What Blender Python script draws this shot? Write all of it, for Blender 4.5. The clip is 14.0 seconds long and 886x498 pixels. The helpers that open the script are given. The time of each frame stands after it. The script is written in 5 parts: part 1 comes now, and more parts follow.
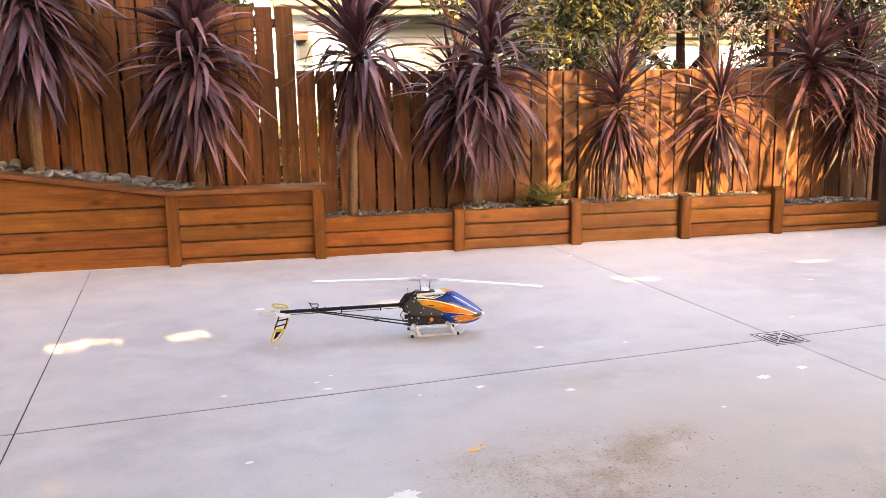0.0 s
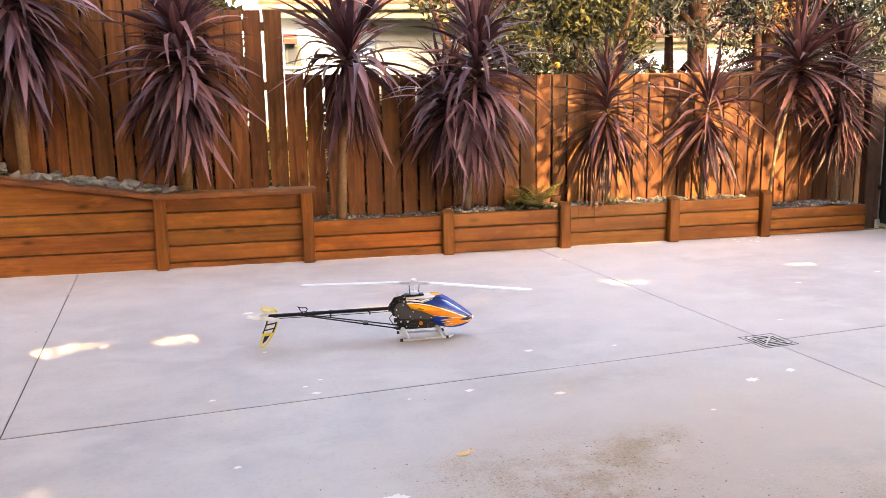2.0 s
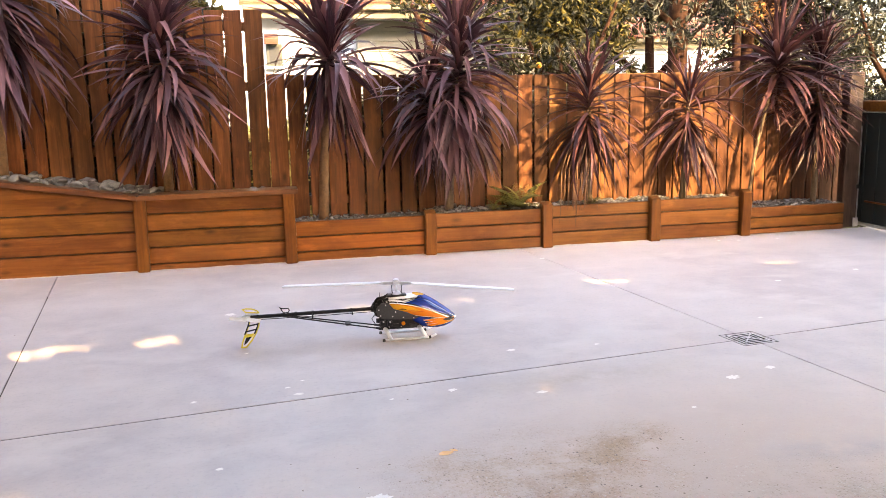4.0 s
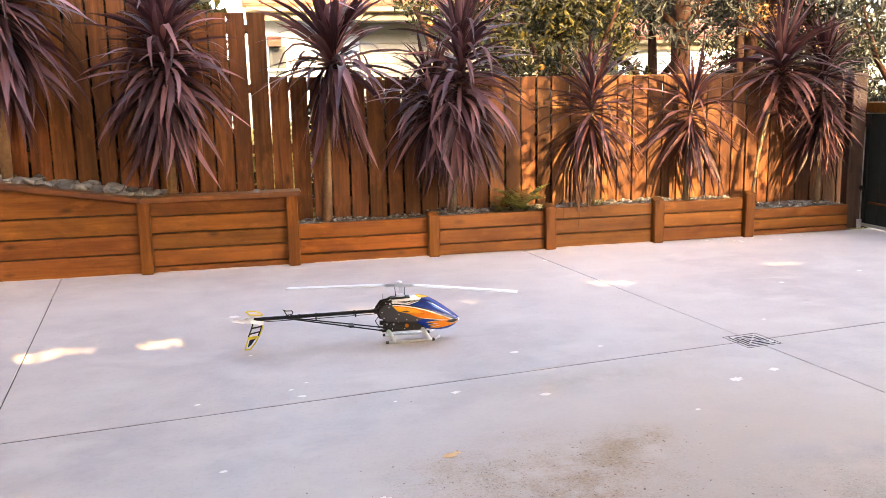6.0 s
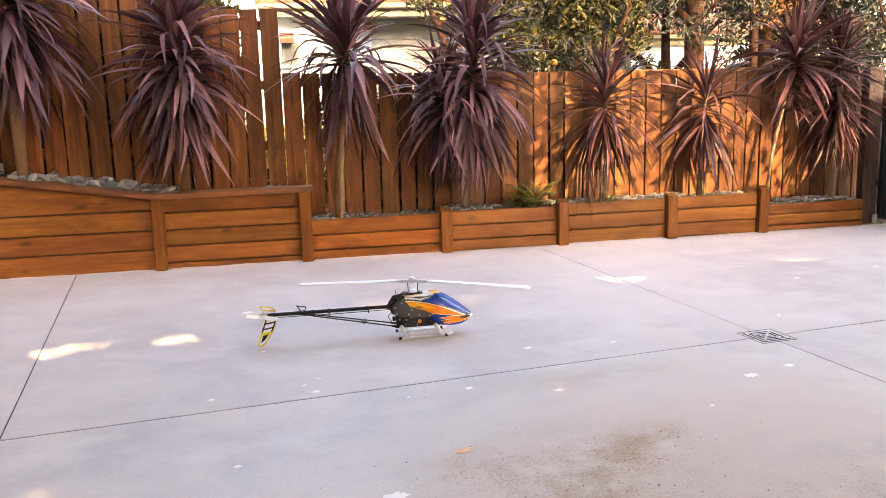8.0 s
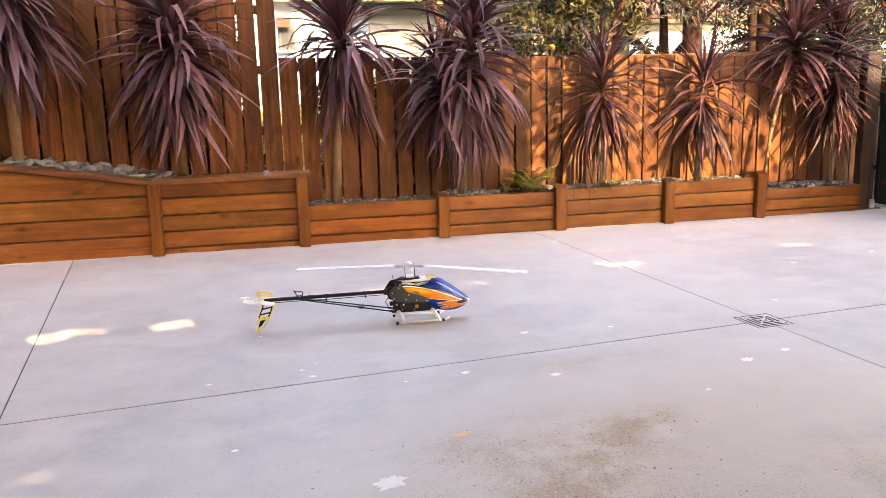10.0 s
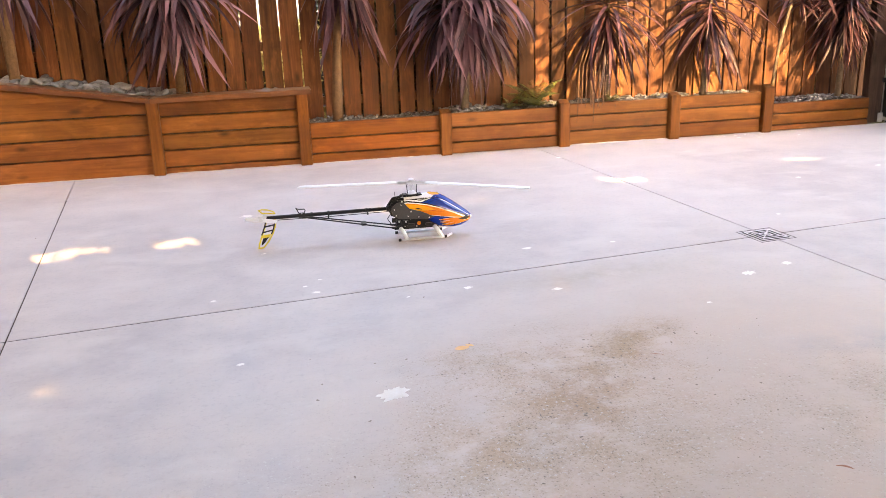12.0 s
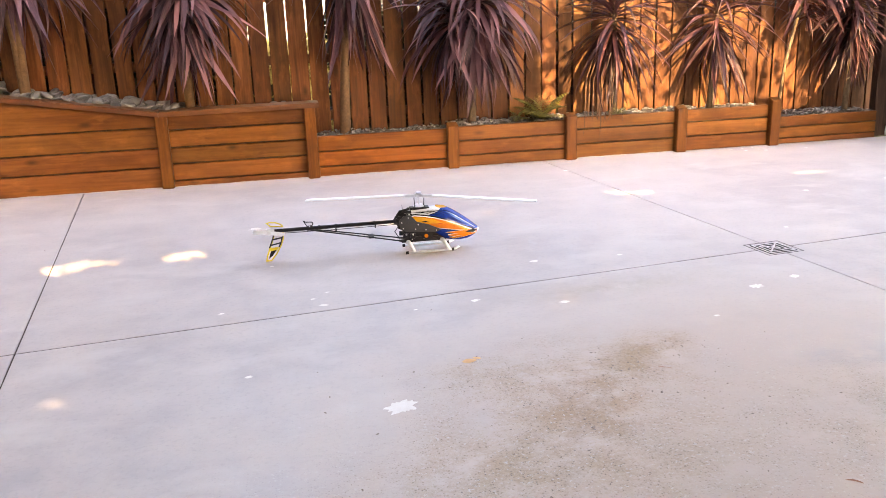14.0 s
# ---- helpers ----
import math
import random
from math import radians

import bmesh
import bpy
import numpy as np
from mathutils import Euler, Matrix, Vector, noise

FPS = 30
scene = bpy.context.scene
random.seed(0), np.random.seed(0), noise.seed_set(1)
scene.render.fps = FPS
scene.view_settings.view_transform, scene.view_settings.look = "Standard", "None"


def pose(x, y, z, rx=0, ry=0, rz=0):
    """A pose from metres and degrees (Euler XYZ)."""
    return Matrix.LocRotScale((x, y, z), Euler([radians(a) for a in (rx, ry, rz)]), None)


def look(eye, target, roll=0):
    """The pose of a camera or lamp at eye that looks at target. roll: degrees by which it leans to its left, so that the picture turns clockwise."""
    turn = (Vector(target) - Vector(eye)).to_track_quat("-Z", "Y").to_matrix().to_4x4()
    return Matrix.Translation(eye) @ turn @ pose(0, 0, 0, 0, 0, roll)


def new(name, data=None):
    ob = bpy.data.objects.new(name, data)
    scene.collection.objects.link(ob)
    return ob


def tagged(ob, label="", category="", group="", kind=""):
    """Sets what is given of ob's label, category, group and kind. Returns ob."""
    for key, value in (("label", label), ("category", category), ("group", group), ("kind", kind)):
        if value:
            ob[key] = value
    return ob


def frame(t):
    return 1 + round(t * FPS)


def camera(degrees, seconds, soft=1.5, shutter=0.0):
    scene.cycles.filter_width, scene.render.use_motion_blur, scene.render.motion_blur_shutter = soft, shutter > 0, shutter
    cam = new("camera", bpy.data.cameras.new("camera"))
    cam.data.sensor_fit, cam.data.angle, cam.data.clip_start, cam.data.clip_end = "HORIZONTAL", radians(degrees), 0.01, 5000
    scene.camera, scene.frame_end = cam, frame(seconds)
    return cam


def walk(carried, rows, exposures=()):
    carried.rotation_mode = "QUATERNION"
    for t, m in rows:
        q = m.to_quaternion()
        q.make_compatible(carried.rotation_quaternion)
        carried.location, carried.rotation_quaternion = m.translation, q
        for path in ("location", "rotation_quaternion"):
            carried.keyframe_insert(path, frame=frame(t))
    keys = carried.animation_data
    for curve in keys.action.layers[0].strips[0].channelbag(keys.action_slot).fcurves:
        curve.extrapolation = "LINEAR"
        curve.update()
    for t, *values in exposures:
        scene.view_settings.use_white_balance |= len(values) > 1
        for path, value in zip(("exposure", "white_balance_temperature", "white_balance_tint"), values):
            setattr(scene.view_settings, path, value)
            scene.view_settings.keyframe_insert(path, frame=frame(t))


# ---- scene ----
cam = camera(55.2, 14.0, soft=0.85)
PATH = [
    (0, (-0.006, -0.011, 1.608), (0.861, 4.826, 0.689), -1.24),
    (0.5, (-0.007, -0.010, 1.609), (0.863, 4.828, 0.699), -1.23),
    (1, (-0.008, -0.007, 1.608), (0.875, 4.832, 0.708), -1.18),
    (1.5, (-0.008, -0.006, 1.609), (0.896, 4.829, 0.711), -1.12),
    (2, (-0.004, -0.004, 1.604), (0.926, 4.826, 0.706), -1.18),
    (2.5, (0.004, 0.002, 1.599), (0.962, 4.826, 0.698), -1.23),
    (3, (0.000, 0.000, 1.600), (0.991, 4.817, 0.696), -1.20),
    (5.5, (0.003, -0.015, 1.605), (1.044, 4.795, 0.718), -1.29),
    (6, (-0.001, -0.010, 1.607), (1.010, 4.805, 0.718), -1.35),
    (6.5, (-0.005, -0.009, 1.604), (0.964, 4.814, 0.709), -1.48),
    (7, (-0.007, -0.005, 1.602), (0.926, 4.824, 0.700), -1.55),
    (9.5, (0.002, -0.007, 1.604), (0.953, 4.809, 0.657), -1.58),
    (10, (0.002, -0.005, 1.596), (0.948, 4.804, 0.605), -1.59),
    (10.5, (0.004, -0.003, 1.587), (0.937, 4.789, 0.508), -1.66),
    (11, (0.009, 0.001, 1.571), (0.925, 4.765, 0.359), -1.78),
    (11.5, (0.012, -0.005, 1.567), (0.913, 4.723, 0.212), -1.94),
    (12, (0.013, -0.001, 1.571), (0.900, 4.702, 0.123), -2.10),
    (12.5, (0.015, -0.002, 1.573), (0.889, 4.706, 0.133), -2.18),
    (13, (0.013, -0.005, 1.575), (0.880, 4.714, 0.168), -2.19),
    (13.5, (0.011, -0.008, 1.576), (0.871, 4.719, 0.194), -2.18),
    (14, (0.008, -0.009, 1.575), (0.863, 4.722, 0.200), -2.19),
]
STOPS = 4.25
EXPO = [(t, STOPS + d, 8500, 19) for t, d in ((0.0, 0.10), (1.0, 0.10), (2.0, 0.05), (7.0, 0.04), (10.0, 0.03), (11.0, 0.10), (12.0, 0.16), (14.0, 0.18))]
walk(cam, [(t, look(eye, target, roll)) for t, eye, target, roll in PATH], EXPO)

# ---- light: low warm sun from behind on the right, filtered by an added unseen tree, and open sky ----
SUN = Vector((0.31, -0.72, 0.39)).normalized()
world = bpy.data.worlds.new("sky")
scene.world = world
world.use_nodes = True
wn, wl = world.node_tree.nodes, world.node_tree.links
sky = wn.new("ShaderNodeTexSky")
sky.sky_type = "NISHITA"
sky.sun_disc = False
sky.sun_elevation = math.asin(SUN.z)
sky.sun_rotation = math.atan2(SUN.x, SUN.y)
sky.dust_density = 2.5
wn["Background"].inputs["Strength"].default_value = 0.15
wl.new(sky.outputs[0], wn["Background"].inputs["Color"])
sun = new("sun", bpy.data.lights.new("sun", "SUN"))
sun.data.energy, sun.data.angle, sun.data.color = 1.95, radians(0.38), (1.0, 0.77, 0.43)
sun.matrix_world = look(SUN * 30, (0, 0, 0))


# ---- materials ----
def links(m):
    return m.node_tree.nodes, m.node_tree.links


def base_material(name, rough=0.6, metal=0.0, spec=0.5):
    m = bpy.data.materials.new(name)
    m.use_nodes = True
    b = m.node_tree.nodes["Principled BSDF"]
    b.inputs["Roughness"].default_value = rough
    b.inputs["Metallic"].default_value = metal
    b.inputs["Specular IOR Level"].default_value = spec
    return m, b


def ramp(n, stops):
    r = n.new("ShaderNodeValToRGB")
    while len(r.color_ramp.elements) < len(stops):
        r.color_ramp.elements.new(0.5)
    for e, (p, c) in zip(r.color_ramp.elements, stops):
        e.position, e.color = p, (*c, 1)
    return r


def coords(n, l, stretch, shift=True):
    """Object coordinates, stretched, and shifted from piece to piece."""
    tc, mp = n.new("ShaderNodeTexCoord"), n.new("ShaderNodeMapping")
    mp.inputs["Scale"].default_value = stretch
    l.new(tc.outputs["Object"], mp.inputs["Vector"])
    if shift:
        oi, mu = n.new("ShaderNodeObjectInfo"), n.new("ShaderNodeMath")
        mu.operation = "MULTIPLY"
        mu.inputs[1].default_value = 61.0
        l.new(oi.outputs["Random"], mu.inputs[0])
        cx = n.new("ShaderNodeCombineXYZ")
        for k in range(3):
            l.new(mu.outputs[0], cx.inputs[k])
        l.new(cx.outputs[0], mp.inputs["Location"])
    return mp.outputs[0]


def tex(n, l, vec, scale, detail=4.0, rough=0.55, distort=0.0):
    t = n.new("ShaderNodeTexNoise")
    t.inputs["Scale"].default_value, t.inputs["Detail"].default_value = scale, detail
    t.inputs["Roughness"].default_value, t.inputs["Distortion"].default_value = rough, distort
    l.new(vec, t.inputs["Vector"])
    return t.outputs["Fac"]


def blend(n, l, a, b, fac, kind="MIX"):
    m = n.new("ShaderNodeMix")
    m.data_type, m.blend_type = "RGBA", kind
    for v, k in ((fac, 0), (a, 6), (b, 7)):
        if isinstance(v, (int, float)):
            m.inputs[k].default_value = v
        elif isinstance(v, tuple):
            m.inputs[k].default_value = (*v, 1)
        else:
            l.new(v, m.inputs[k])
    return m.outputs[2]


def span(n, l, v, lo, hi, to_lo=0.0, to_hi=1.0):
    m = n.new("ShaderNodeMapRange")
    l.new(v, m.inputs[0])
    for k, x in enumerate((lo, hi, to_lo, to_hi)):
        m.inputs[k + 1].default_value = x
    return m.outputs[0]


def relief(n, l, b, height, strength, distance=0.01):
    bp = n.new("ShaderNodeBump")
    bp.inputs["Strength"].default_value, bp.inputs["Distance"].default_value = strength, distance
    l.new(height, bp.inputs["Height"])
    l.new(bp.outputs[0], b.inputs["Normal"])


def wood(name, dark, mid, light, along, rough=0.55, vary=0.35, bump=0.35, spec=0.22, cloud=0.6):
    """Stained timber: long soft grain, clouds of darker stain, knots, worn spots, and a tone and hue of its own for each board. along: 0 for x, 2 for z."""
    m, b = base_material(name, rough, 0, spec)
    n, l = links(m)

    def stretched(across, length):
        s = [across] * 3
        s[along] = length
        return coords(n, l, s)

    fine = tex(n, l, stretched(30.0, 0.8), 1.6, 5, 0.6, 0.4)
    broad = tex(n, l, stretched(9.0, 0.55), 1.2, 4, 0.6, 1.6)
    grain = blend(n, l, fine, broad, 0.6)
    blot = tex(n, l, stretched(3.2, 1.5), 1.3, 5, 0.6, 0.5)
    col = ramp(n, [(0.33, dark), (0.5, mid), (0.70, light)])
    l.new(grain, col.inputs[0])
    c2 = blend(n, l, col.outputs[0], tuple(v * f for v, f in zip(mid, (0.42, 0.38, 0.42))), span(n, l, blot, 0.45, 0.72, 0, cloud))
    worn = tex(n, l, stretched(6.0, 2.0), 1.7, 4, 0.65)
    c2 = blend(n, l, c2, tuple(v * 1.25 for v in light), span(n, l, worn, 0.56, 0.75, 0, 0.6))
    vo = n.new("ShaderNodeTexVoronoi")
    vo.inputs["Scale"].default_value = 1.0
    l.new(stretched(5.0, 2.0), vo.inputs["Vector"])
    knot = span(n, l, vo.outputs["Distance"], 0.04, 0.16, 0.92, 0.0)
    c2 = blend(n, l, c2, tuple(v * 0.3 for v in mid), knot)
    oi = n.new("ShaderNodeObjectInfo")
    hv = n.new("ShaderNodeHueSaturation")
    l.new(span(n, l, oi.outputs["Random"], 0, 1, 1 - vary, 1 + vary * 0.6), hv.inputs["Value"])
    wn_ = n.new("ShaderNodeTexWhiteNoise")
    wn_.noise_dimensions = "1D"
    l.new(oi.outputs["Random"], wn_.inputs["W"])
    l.new(span(n, l, wn_.outputs["Value"], 0, 1, 0.495, 0.505), hv.inputs["Hue"])
    l.new(c2, hv.inputs["Color"])
    l.new(hv.outputs[0], b.inputs["Base Color"])
    l.new(span(n, l, blot, 0.3, 0.7, rough - 0.1, rough + 0.14), b.inputs["Roughness"])
    relief(n, l, b, grain, bump, 0.004)
    return m


def mottled(name, a, c, scale, rough=0.6, metal=0.0, bump=0.2, fine=8.0, vary=0.0, spec=0.5, distance=0.004):
    m, b = base_material(name, rough, metal, spec)
    n, l = links(m)
    vec = coords(n, l, (1, 1, 1))
    one, two = tex(n, l, vec, scale, 4), tex(n, l, vec, scale * fine, 3)
    mixed = blend(n, l, one, two, 0.35)
    col = ramp(n, [(0.3, a), (0.7, c)])
    l.new(mixed, col.inputs[0])
    out = col.outputs[0]
    if vary:
        oi, hv = n.new("ShaderNodeObjectInfo"), n.new("ShaderNodeHueSaturation")
        l.new(span(n, l, oi.outputs["Random"], 0, 1, 1 - vary, 1 + vary), hv.inputs["Value"])
        l.new(out, hv.inputs["Color"])
        out = hv.outputs[0]
    l.new(out, b.inputs["Base Color"])
    relief(n, l, b, two, bump, distance)
    return m


def island_mottle(name, stops, rough=0.5, through_light=0.0, spec=0.5):
    """For joined leaves and stones: each island has a tone of its own."""
    m, b = base_material(name, rough, 0, spec)
    n, l = links(m)
    g = n.new("ShaderNodeNewGeometry")
    col = ramp(n, stops)
    l.new(g.outputs["Random Per Island"], col.inputs[0])
    noisy = tex(n, l, coords(n, l, (1, 1, 1), False), 30, 3)
    out = blend(n, l, col.outputs[0], (0.5, 0.5, 0.5), span(n, l, noisy, 0.3, 0.8, 0, 0.02))
    l.new(out, b.inputs["Base Color"])
    if through_light:
        t, add = n.new("ShaderNodeBsdfTranslucent"), n.new("ShaderNodeMixShader")
        l.new(out, t.inputs["Color"])
        add.inputs[0].default_value = through_light
        l.new(b.outputs[0], add.inputs[1])
        l.new(t.outputs[0], add.inputs[2])
        l.new(add.outputs[0], n["Material Output"].inputs["Surface"])
    return m


def concrete_material():
    m, b = base_material("concrete", 0.55)
    n, l = links(m)
    g = n.new("ShaderNodeNewGeometry")
    pos = g.outputs["Position"]
    big, mid, fine = tex(n, l, pos, 0.55, 4), tex(n, l, pos, 3.2, 5, 0.6), tex(n, l, pos, 38, 6, 0.75)
    col = ramp(n, [(0.34, (0.378, 0.336, 0.330)), (0.5, (0.496, 0.444, 0.426)), (0.66, (0.578, 0.521, 0.494))])
    l.new(blend(n, l, big, mid, 0.5), col.inputs[0])
    c = blend(n, l, col.outputs[0], (0.502, 0.494, 0.494), span(n, l, tex(n, l, pos, 7.0, 3, 0.5, 0.6), 0.62, 0.78, 0, 0.4))
    c = blend(n, l, c, (0.274, 0.258, 0.251), span(n, l, fine, 0.52, 0.76, 0, 0.5))

    mp0 = n.new("ShaderNodeMapping")
    mp0.inputs["Scale"].default_value = (1.1, 1.9, 1)
    l.new(pos, mp0.inputs["Vector"])
    smear = span(n, l, tex(n, l, mp0.outputs[0], 1.3, 5, 0.6, 0.3), 0.54, 0.7)
    c = blend(n, l, c, (0.578, 0.532, 0.505), span(n, l, smear, 0, 1, 0, 0.68))

    # soil stain spread over the slab by water, densest in the middle
    def stain(cx, cy, rx, ry, turn):
        mp = n.new("ShaderNodeMapping")
        mp.vector_type = "TEXTURE"
        mp.inputs["Location"].default_value, mp.inputs["Scale"].default_value = (cx, cy, 0), (rx, ry, 1)
        mp.inputs["Rotation"].default_value = (0, 0, turn)
        l.new(pos, mp.inputs["Vector"])
        ln = n.new("ShaderNodeVectorMath")
        ln.operation = "LENGTH"
        l.new(mp.outputs[0], ln.inputs[0])
        return span(n, l, ln.outputs["Value"], 0.15, 1.0, 1, 0)

    def times(a, c):
        mu = n.new("ShaderNodeMath")
        mu.operation = "MULTIPLY"
        l.new(a, mu.inputs[0])
        l.new(c, mu.inputs[1])
        return mu.outputs[0]

    c = blend(n, l, c, (0.535, 0.410, 0.330), span(n, l, stain(1.7, 2.7, 2.3, 1.9, 0.3), 0, 0.7, 0, 0.72))
    blotch = span(n, l, tex(n, l, pos, 5.0, 6, 0.65), 0.34, 0.66)
    sand = span(n, l, tex(n, l, pos, 60, 6, 0.8), 0.47, 0.58)

    def grit(scale, size, share):
        """Separate dark grains, of which only a share of the cells has one."""
        v = n.new("ShaderNodeTexVoronoi")
        v.inputs["Scale"].default_value = scale
        wob = n.new("ShaderNodeVectorMath")
        wob.operation = "MULTIPLY_ADD"
        nz = n.new("ShaderNodeTexNoise")
        nz.inputs["Scale"].default_value = scale * 1.7
        l.new(pos, nz.inputs["Vector"])
        l.new(nz.outputs["Color"], wob.inputs[0])
        wob.inputs[1].default_value = (0.8 / scale,) * 3
        l.new(pos, wob.inputs[2])
        l.new(wob.outputs[0], v.inputs["Vector"])
        sp = n.new("ShaderNodeSeparateColor")
        l.new(v.outputs["Color"], sp.inputs[0])
        return times(span(n, l, v.outputs["Distance"], size * 0.5, size, 1, 0), span(n, l, sp.outputs[0], 1 - share, 1 - share + 0.1))

    grains = (grit(38, 0.22, 0.24), grit(90, 0.36, 0.5))
    for cx, cy, rx, ry, turn, tone, much in (
        (1.05, 3.0, 1.05, 0.72, 0.75, (0.420, 0.271, 0.156), 0.6),
        (1.08, 2.88, 0.36, 0.26, 0.9, (0.388, 0.212, 0.103), 0.6),
        (1.40, 3.28, 0.62, 0.26, 0.7, (0.399, 0.252, 0.139), 0.6),
        (0.80, 3.35, 0.5, 0.22, -0.2, (0.420, 0.291, 0.179), 0.5),
        (0.78, 2.35, 1.2, 0.7, 0.2, (0.404, 0.291, 0.187), 0.55),
        (2.3, 2.6, 0.8, 0.6, 0.3, (0.378, 0.282, 0.196), 0.5),
        (1.55, 3.42, 0.42, 0.16, 0.5, (0.378, 0.246, 0.125), 0.6),
        (0.72, 2.62, 0.55, 0.3, 0.5, (0.420, 0.286, 0.170), 0.5),
    ):
        s = stain(cx, cy, rx, ry, turn)
        soft = times(s, blotch)
        c = blend(n, l, c, tone, span(n, l, soft, 0, 0.8, 0, much))
        c = blend(n, l, c, tuple(v * f for v, f in zip(tone, (0.532, 0.456, 0.380))), span(n, l, times(soft, sand), 0, 0.7, 0, much * 0.5))
        for k, gr in enumerate(grains):
            c = blend(n, l, c, tuple(v * (0.38 + 0.1 * k) for v in tone), span(n, l, times(times(s, gr), blotch), 0, 0.4, 0, 0.6))
    wear = stain(1.0, 2.3, 2.6, 1.9, 0.2)
    c = blend(n, l, c, (0.167, 0.144, 0.122), span(n, l, times(times(wear, grains[1]), blotch), 0, 0.5, 0, 0.22))
    pale = times(times(wear, blotch), span(n, l, tex(n, l, pos, 48, 6, 0.8), 0.56, 0.64))
    c = blend(n, l, c, (0.593, 0.562, 0.524), span(n, l, pale, 0, 0.5, 0, 0.7))
    # darker grey patch beside the stain
    c = blend(n, l, c, (0.30, 0.285, 0.30), span(n, l, times(stain(2.52, 3.12, 0.5, 0.16, -0.1), blotch), 0, 0.8, 0, 0.5))
    # yellow-brown water marks along the middle joint
    s = stain(1.75, 4.35, 1.0, 0.22, 0.122)
    c = blend(n, l, c, (0.304, 0.251, 0.167), span(n, l, times(s, blotch), 0, 1, 0, 0.5))
    l.new(c, b.inputs["Base Color"])
    l.new(span(n, l, mid, 0.3, 0.7, 0.42, 0.62), b.inputs["Roughness"])
    relief(n, l, b, blend(n, l, mid, fine, 0.5), 0.22, 0.004)
    return m


def leaf_material(name, dark, mid, light, rough=0.5):
    """Strap leaves: fine lengthwise veins, a tone for each leaf, some light through the blade."""
    m, b = base_material(name, rough, 0, 0.28)
    n, l = links(m)
    oi = n.new("ShaderNodeObjectInfo")
    col = ramp(n, [(0.0, dark), (0.5, mid), (0.85, light), (1.0, tuple(v * 1.7 for v in light))])
    l.new(oi.outputs["Random"], col.inputs[0])
    vein = tex(n, l, coords(n, l, (3, 90, 3)), 2.0, 3)
    c = blend(n, l, col.outputs[0], tuple(v * 1.7 for v in light), span(n, l, vein, 0.5, 0.75, 0, 0.4))
    l.new(c, b.inputs["Base Color"])
    relief(n, l, b, vein, 0.25, 0.003)
    t, mx = n.new("ShaderNodeBsdfTranslucent"), n.new("ShaderNodeMixShader")
    l.new(c, t.inputs["Color"])
    mx.inputs[0].default_value = 0.18
    l.new(b.outputs[0], mx.inputs[1])
    l.new(t.outputs[0], mx.inputs[2])
    l.new(mx.outputs[0], n["Material Output"].inputs["Surface"])
    return m


CONCRETE = concrete_material()
PALING = wood("stained_paling", (0.0380, 0.0130, 0.0048), (0.0932, 0.0330, 0.0113), (0.1676, 0.0651, 0.0222), 2, 0.65, 0.40, 0.3, 0.16, 0.75)
RAIL = wood("stained_rail", (0.0594, 0.0238, 0.0079), (0.1122, 0.0462, 0.0145), (0.1584, 0.0660, 0.0211), 0, 0.6, 0.2)
SLEEPER = wood("stained_sleeper", (0.1186, 0.0368, 0.0074), (0.1760, 0.0587, 0.0118), (0.2371, 0.0898, 0.0197), 0, 0.45, 0.30, 0.22, 0.18, 0.8)
SLEEPER_RED = wood("red_stained_sleeper", (0.1231, 0.0332, 0.0047), (0.1830, 0.0530, 0.0075), (0.2463, 0.0809, 0.0126), 0, 0.45, 0.30, 0.22, 0.18, 0.8)
CAPWOOD = wood("stained_cap", (0.0712, 0.0244, 0.0077), (0.1187, 0.0413, 0.0125), (0.1805, 0.0695, 0.0232), 0, 0.4, 0.15, 0.3, 0.3, 0.7)
SLEEPER_UP = wood("stained_post", (0.0836, 0.0259, 0.0046), (0.1422, 0.0451, 0.0081), (0.2092, 0.0726, 0.0132), 2, 0.48, 0.2, 0.25, 0.16)
DARKPOST = wood("weathered_post", (0.0248, 0.0140, 0.0098), (0.0594, 0.0346, 0.0233), (0.0941, 0.0594, 0.0428), 2, 0.65, 0.1)
STONE = mottled("river_stone", (0.0551, 0.0551, 0.0551), (0.1615, 0.1586, 0.1542), 9, 0.6, 0, 0.2, 6, 0.55)
GRAVEL = island_mottle("gravel", [(0, (0.0430, 0.0412, 0.0400)), (0.5, (0.1100, 0.1060, 0.1030)), (0.8, (0.1900, 0.1840, 0.1800)), (1, (0.3255, 0.3127, 0.2954))], 0.7)
SOIL = mottled("soil", (0.05, 0.04, 0.03), (0.12, 0.095, 0.07), 14, 0.9, 0, 0.6)
LAWN = mottled("lawn", (0.0800, 0.0880, 0.0360), (0.1760, 0.1600, 0.0720), 3, 0.9, 0, 0.4)
LEAF = leaf_material("purple_leaf", (0.0179, 0.0071, 0.0103), (0.0552, 0.0220, 0.0294), (0.1259, 0.0596, 0.0676))
LEAF_RED = leaf_material("red_purple_leaf", (0.0163, 0.0055, 0.0067), (0.0407, 0.0136, 0.0159), (0.0713, 0.0278, 0.0294), 0.5)
BARK = mottled("ringed_bark", (0.0450, 0.0278, 0.0147), (0.1147, 0.0778, 0.0450), 18, 0.85, 0, 0.7)
STEMBARK = mottled("brown_ringed_bark", (0.075, 0.038, 0.016), (0.175, 0.098, 0.044), 20, 0.85, 0, 0.8)
PALEBARK = mottled("pale_ringed_bark", (0.0845, 0.0528, 0.0264), (0.2112, 0.1478, 0.0845), 22, 0.85, 0, 0.8)
TREEBARK = mottled("tree_bark", (0.010, 0.005, 0.004), (0.036, 0.016, 0.010), 7, 0.9, 0, 0.9, 5, spec=0.1)
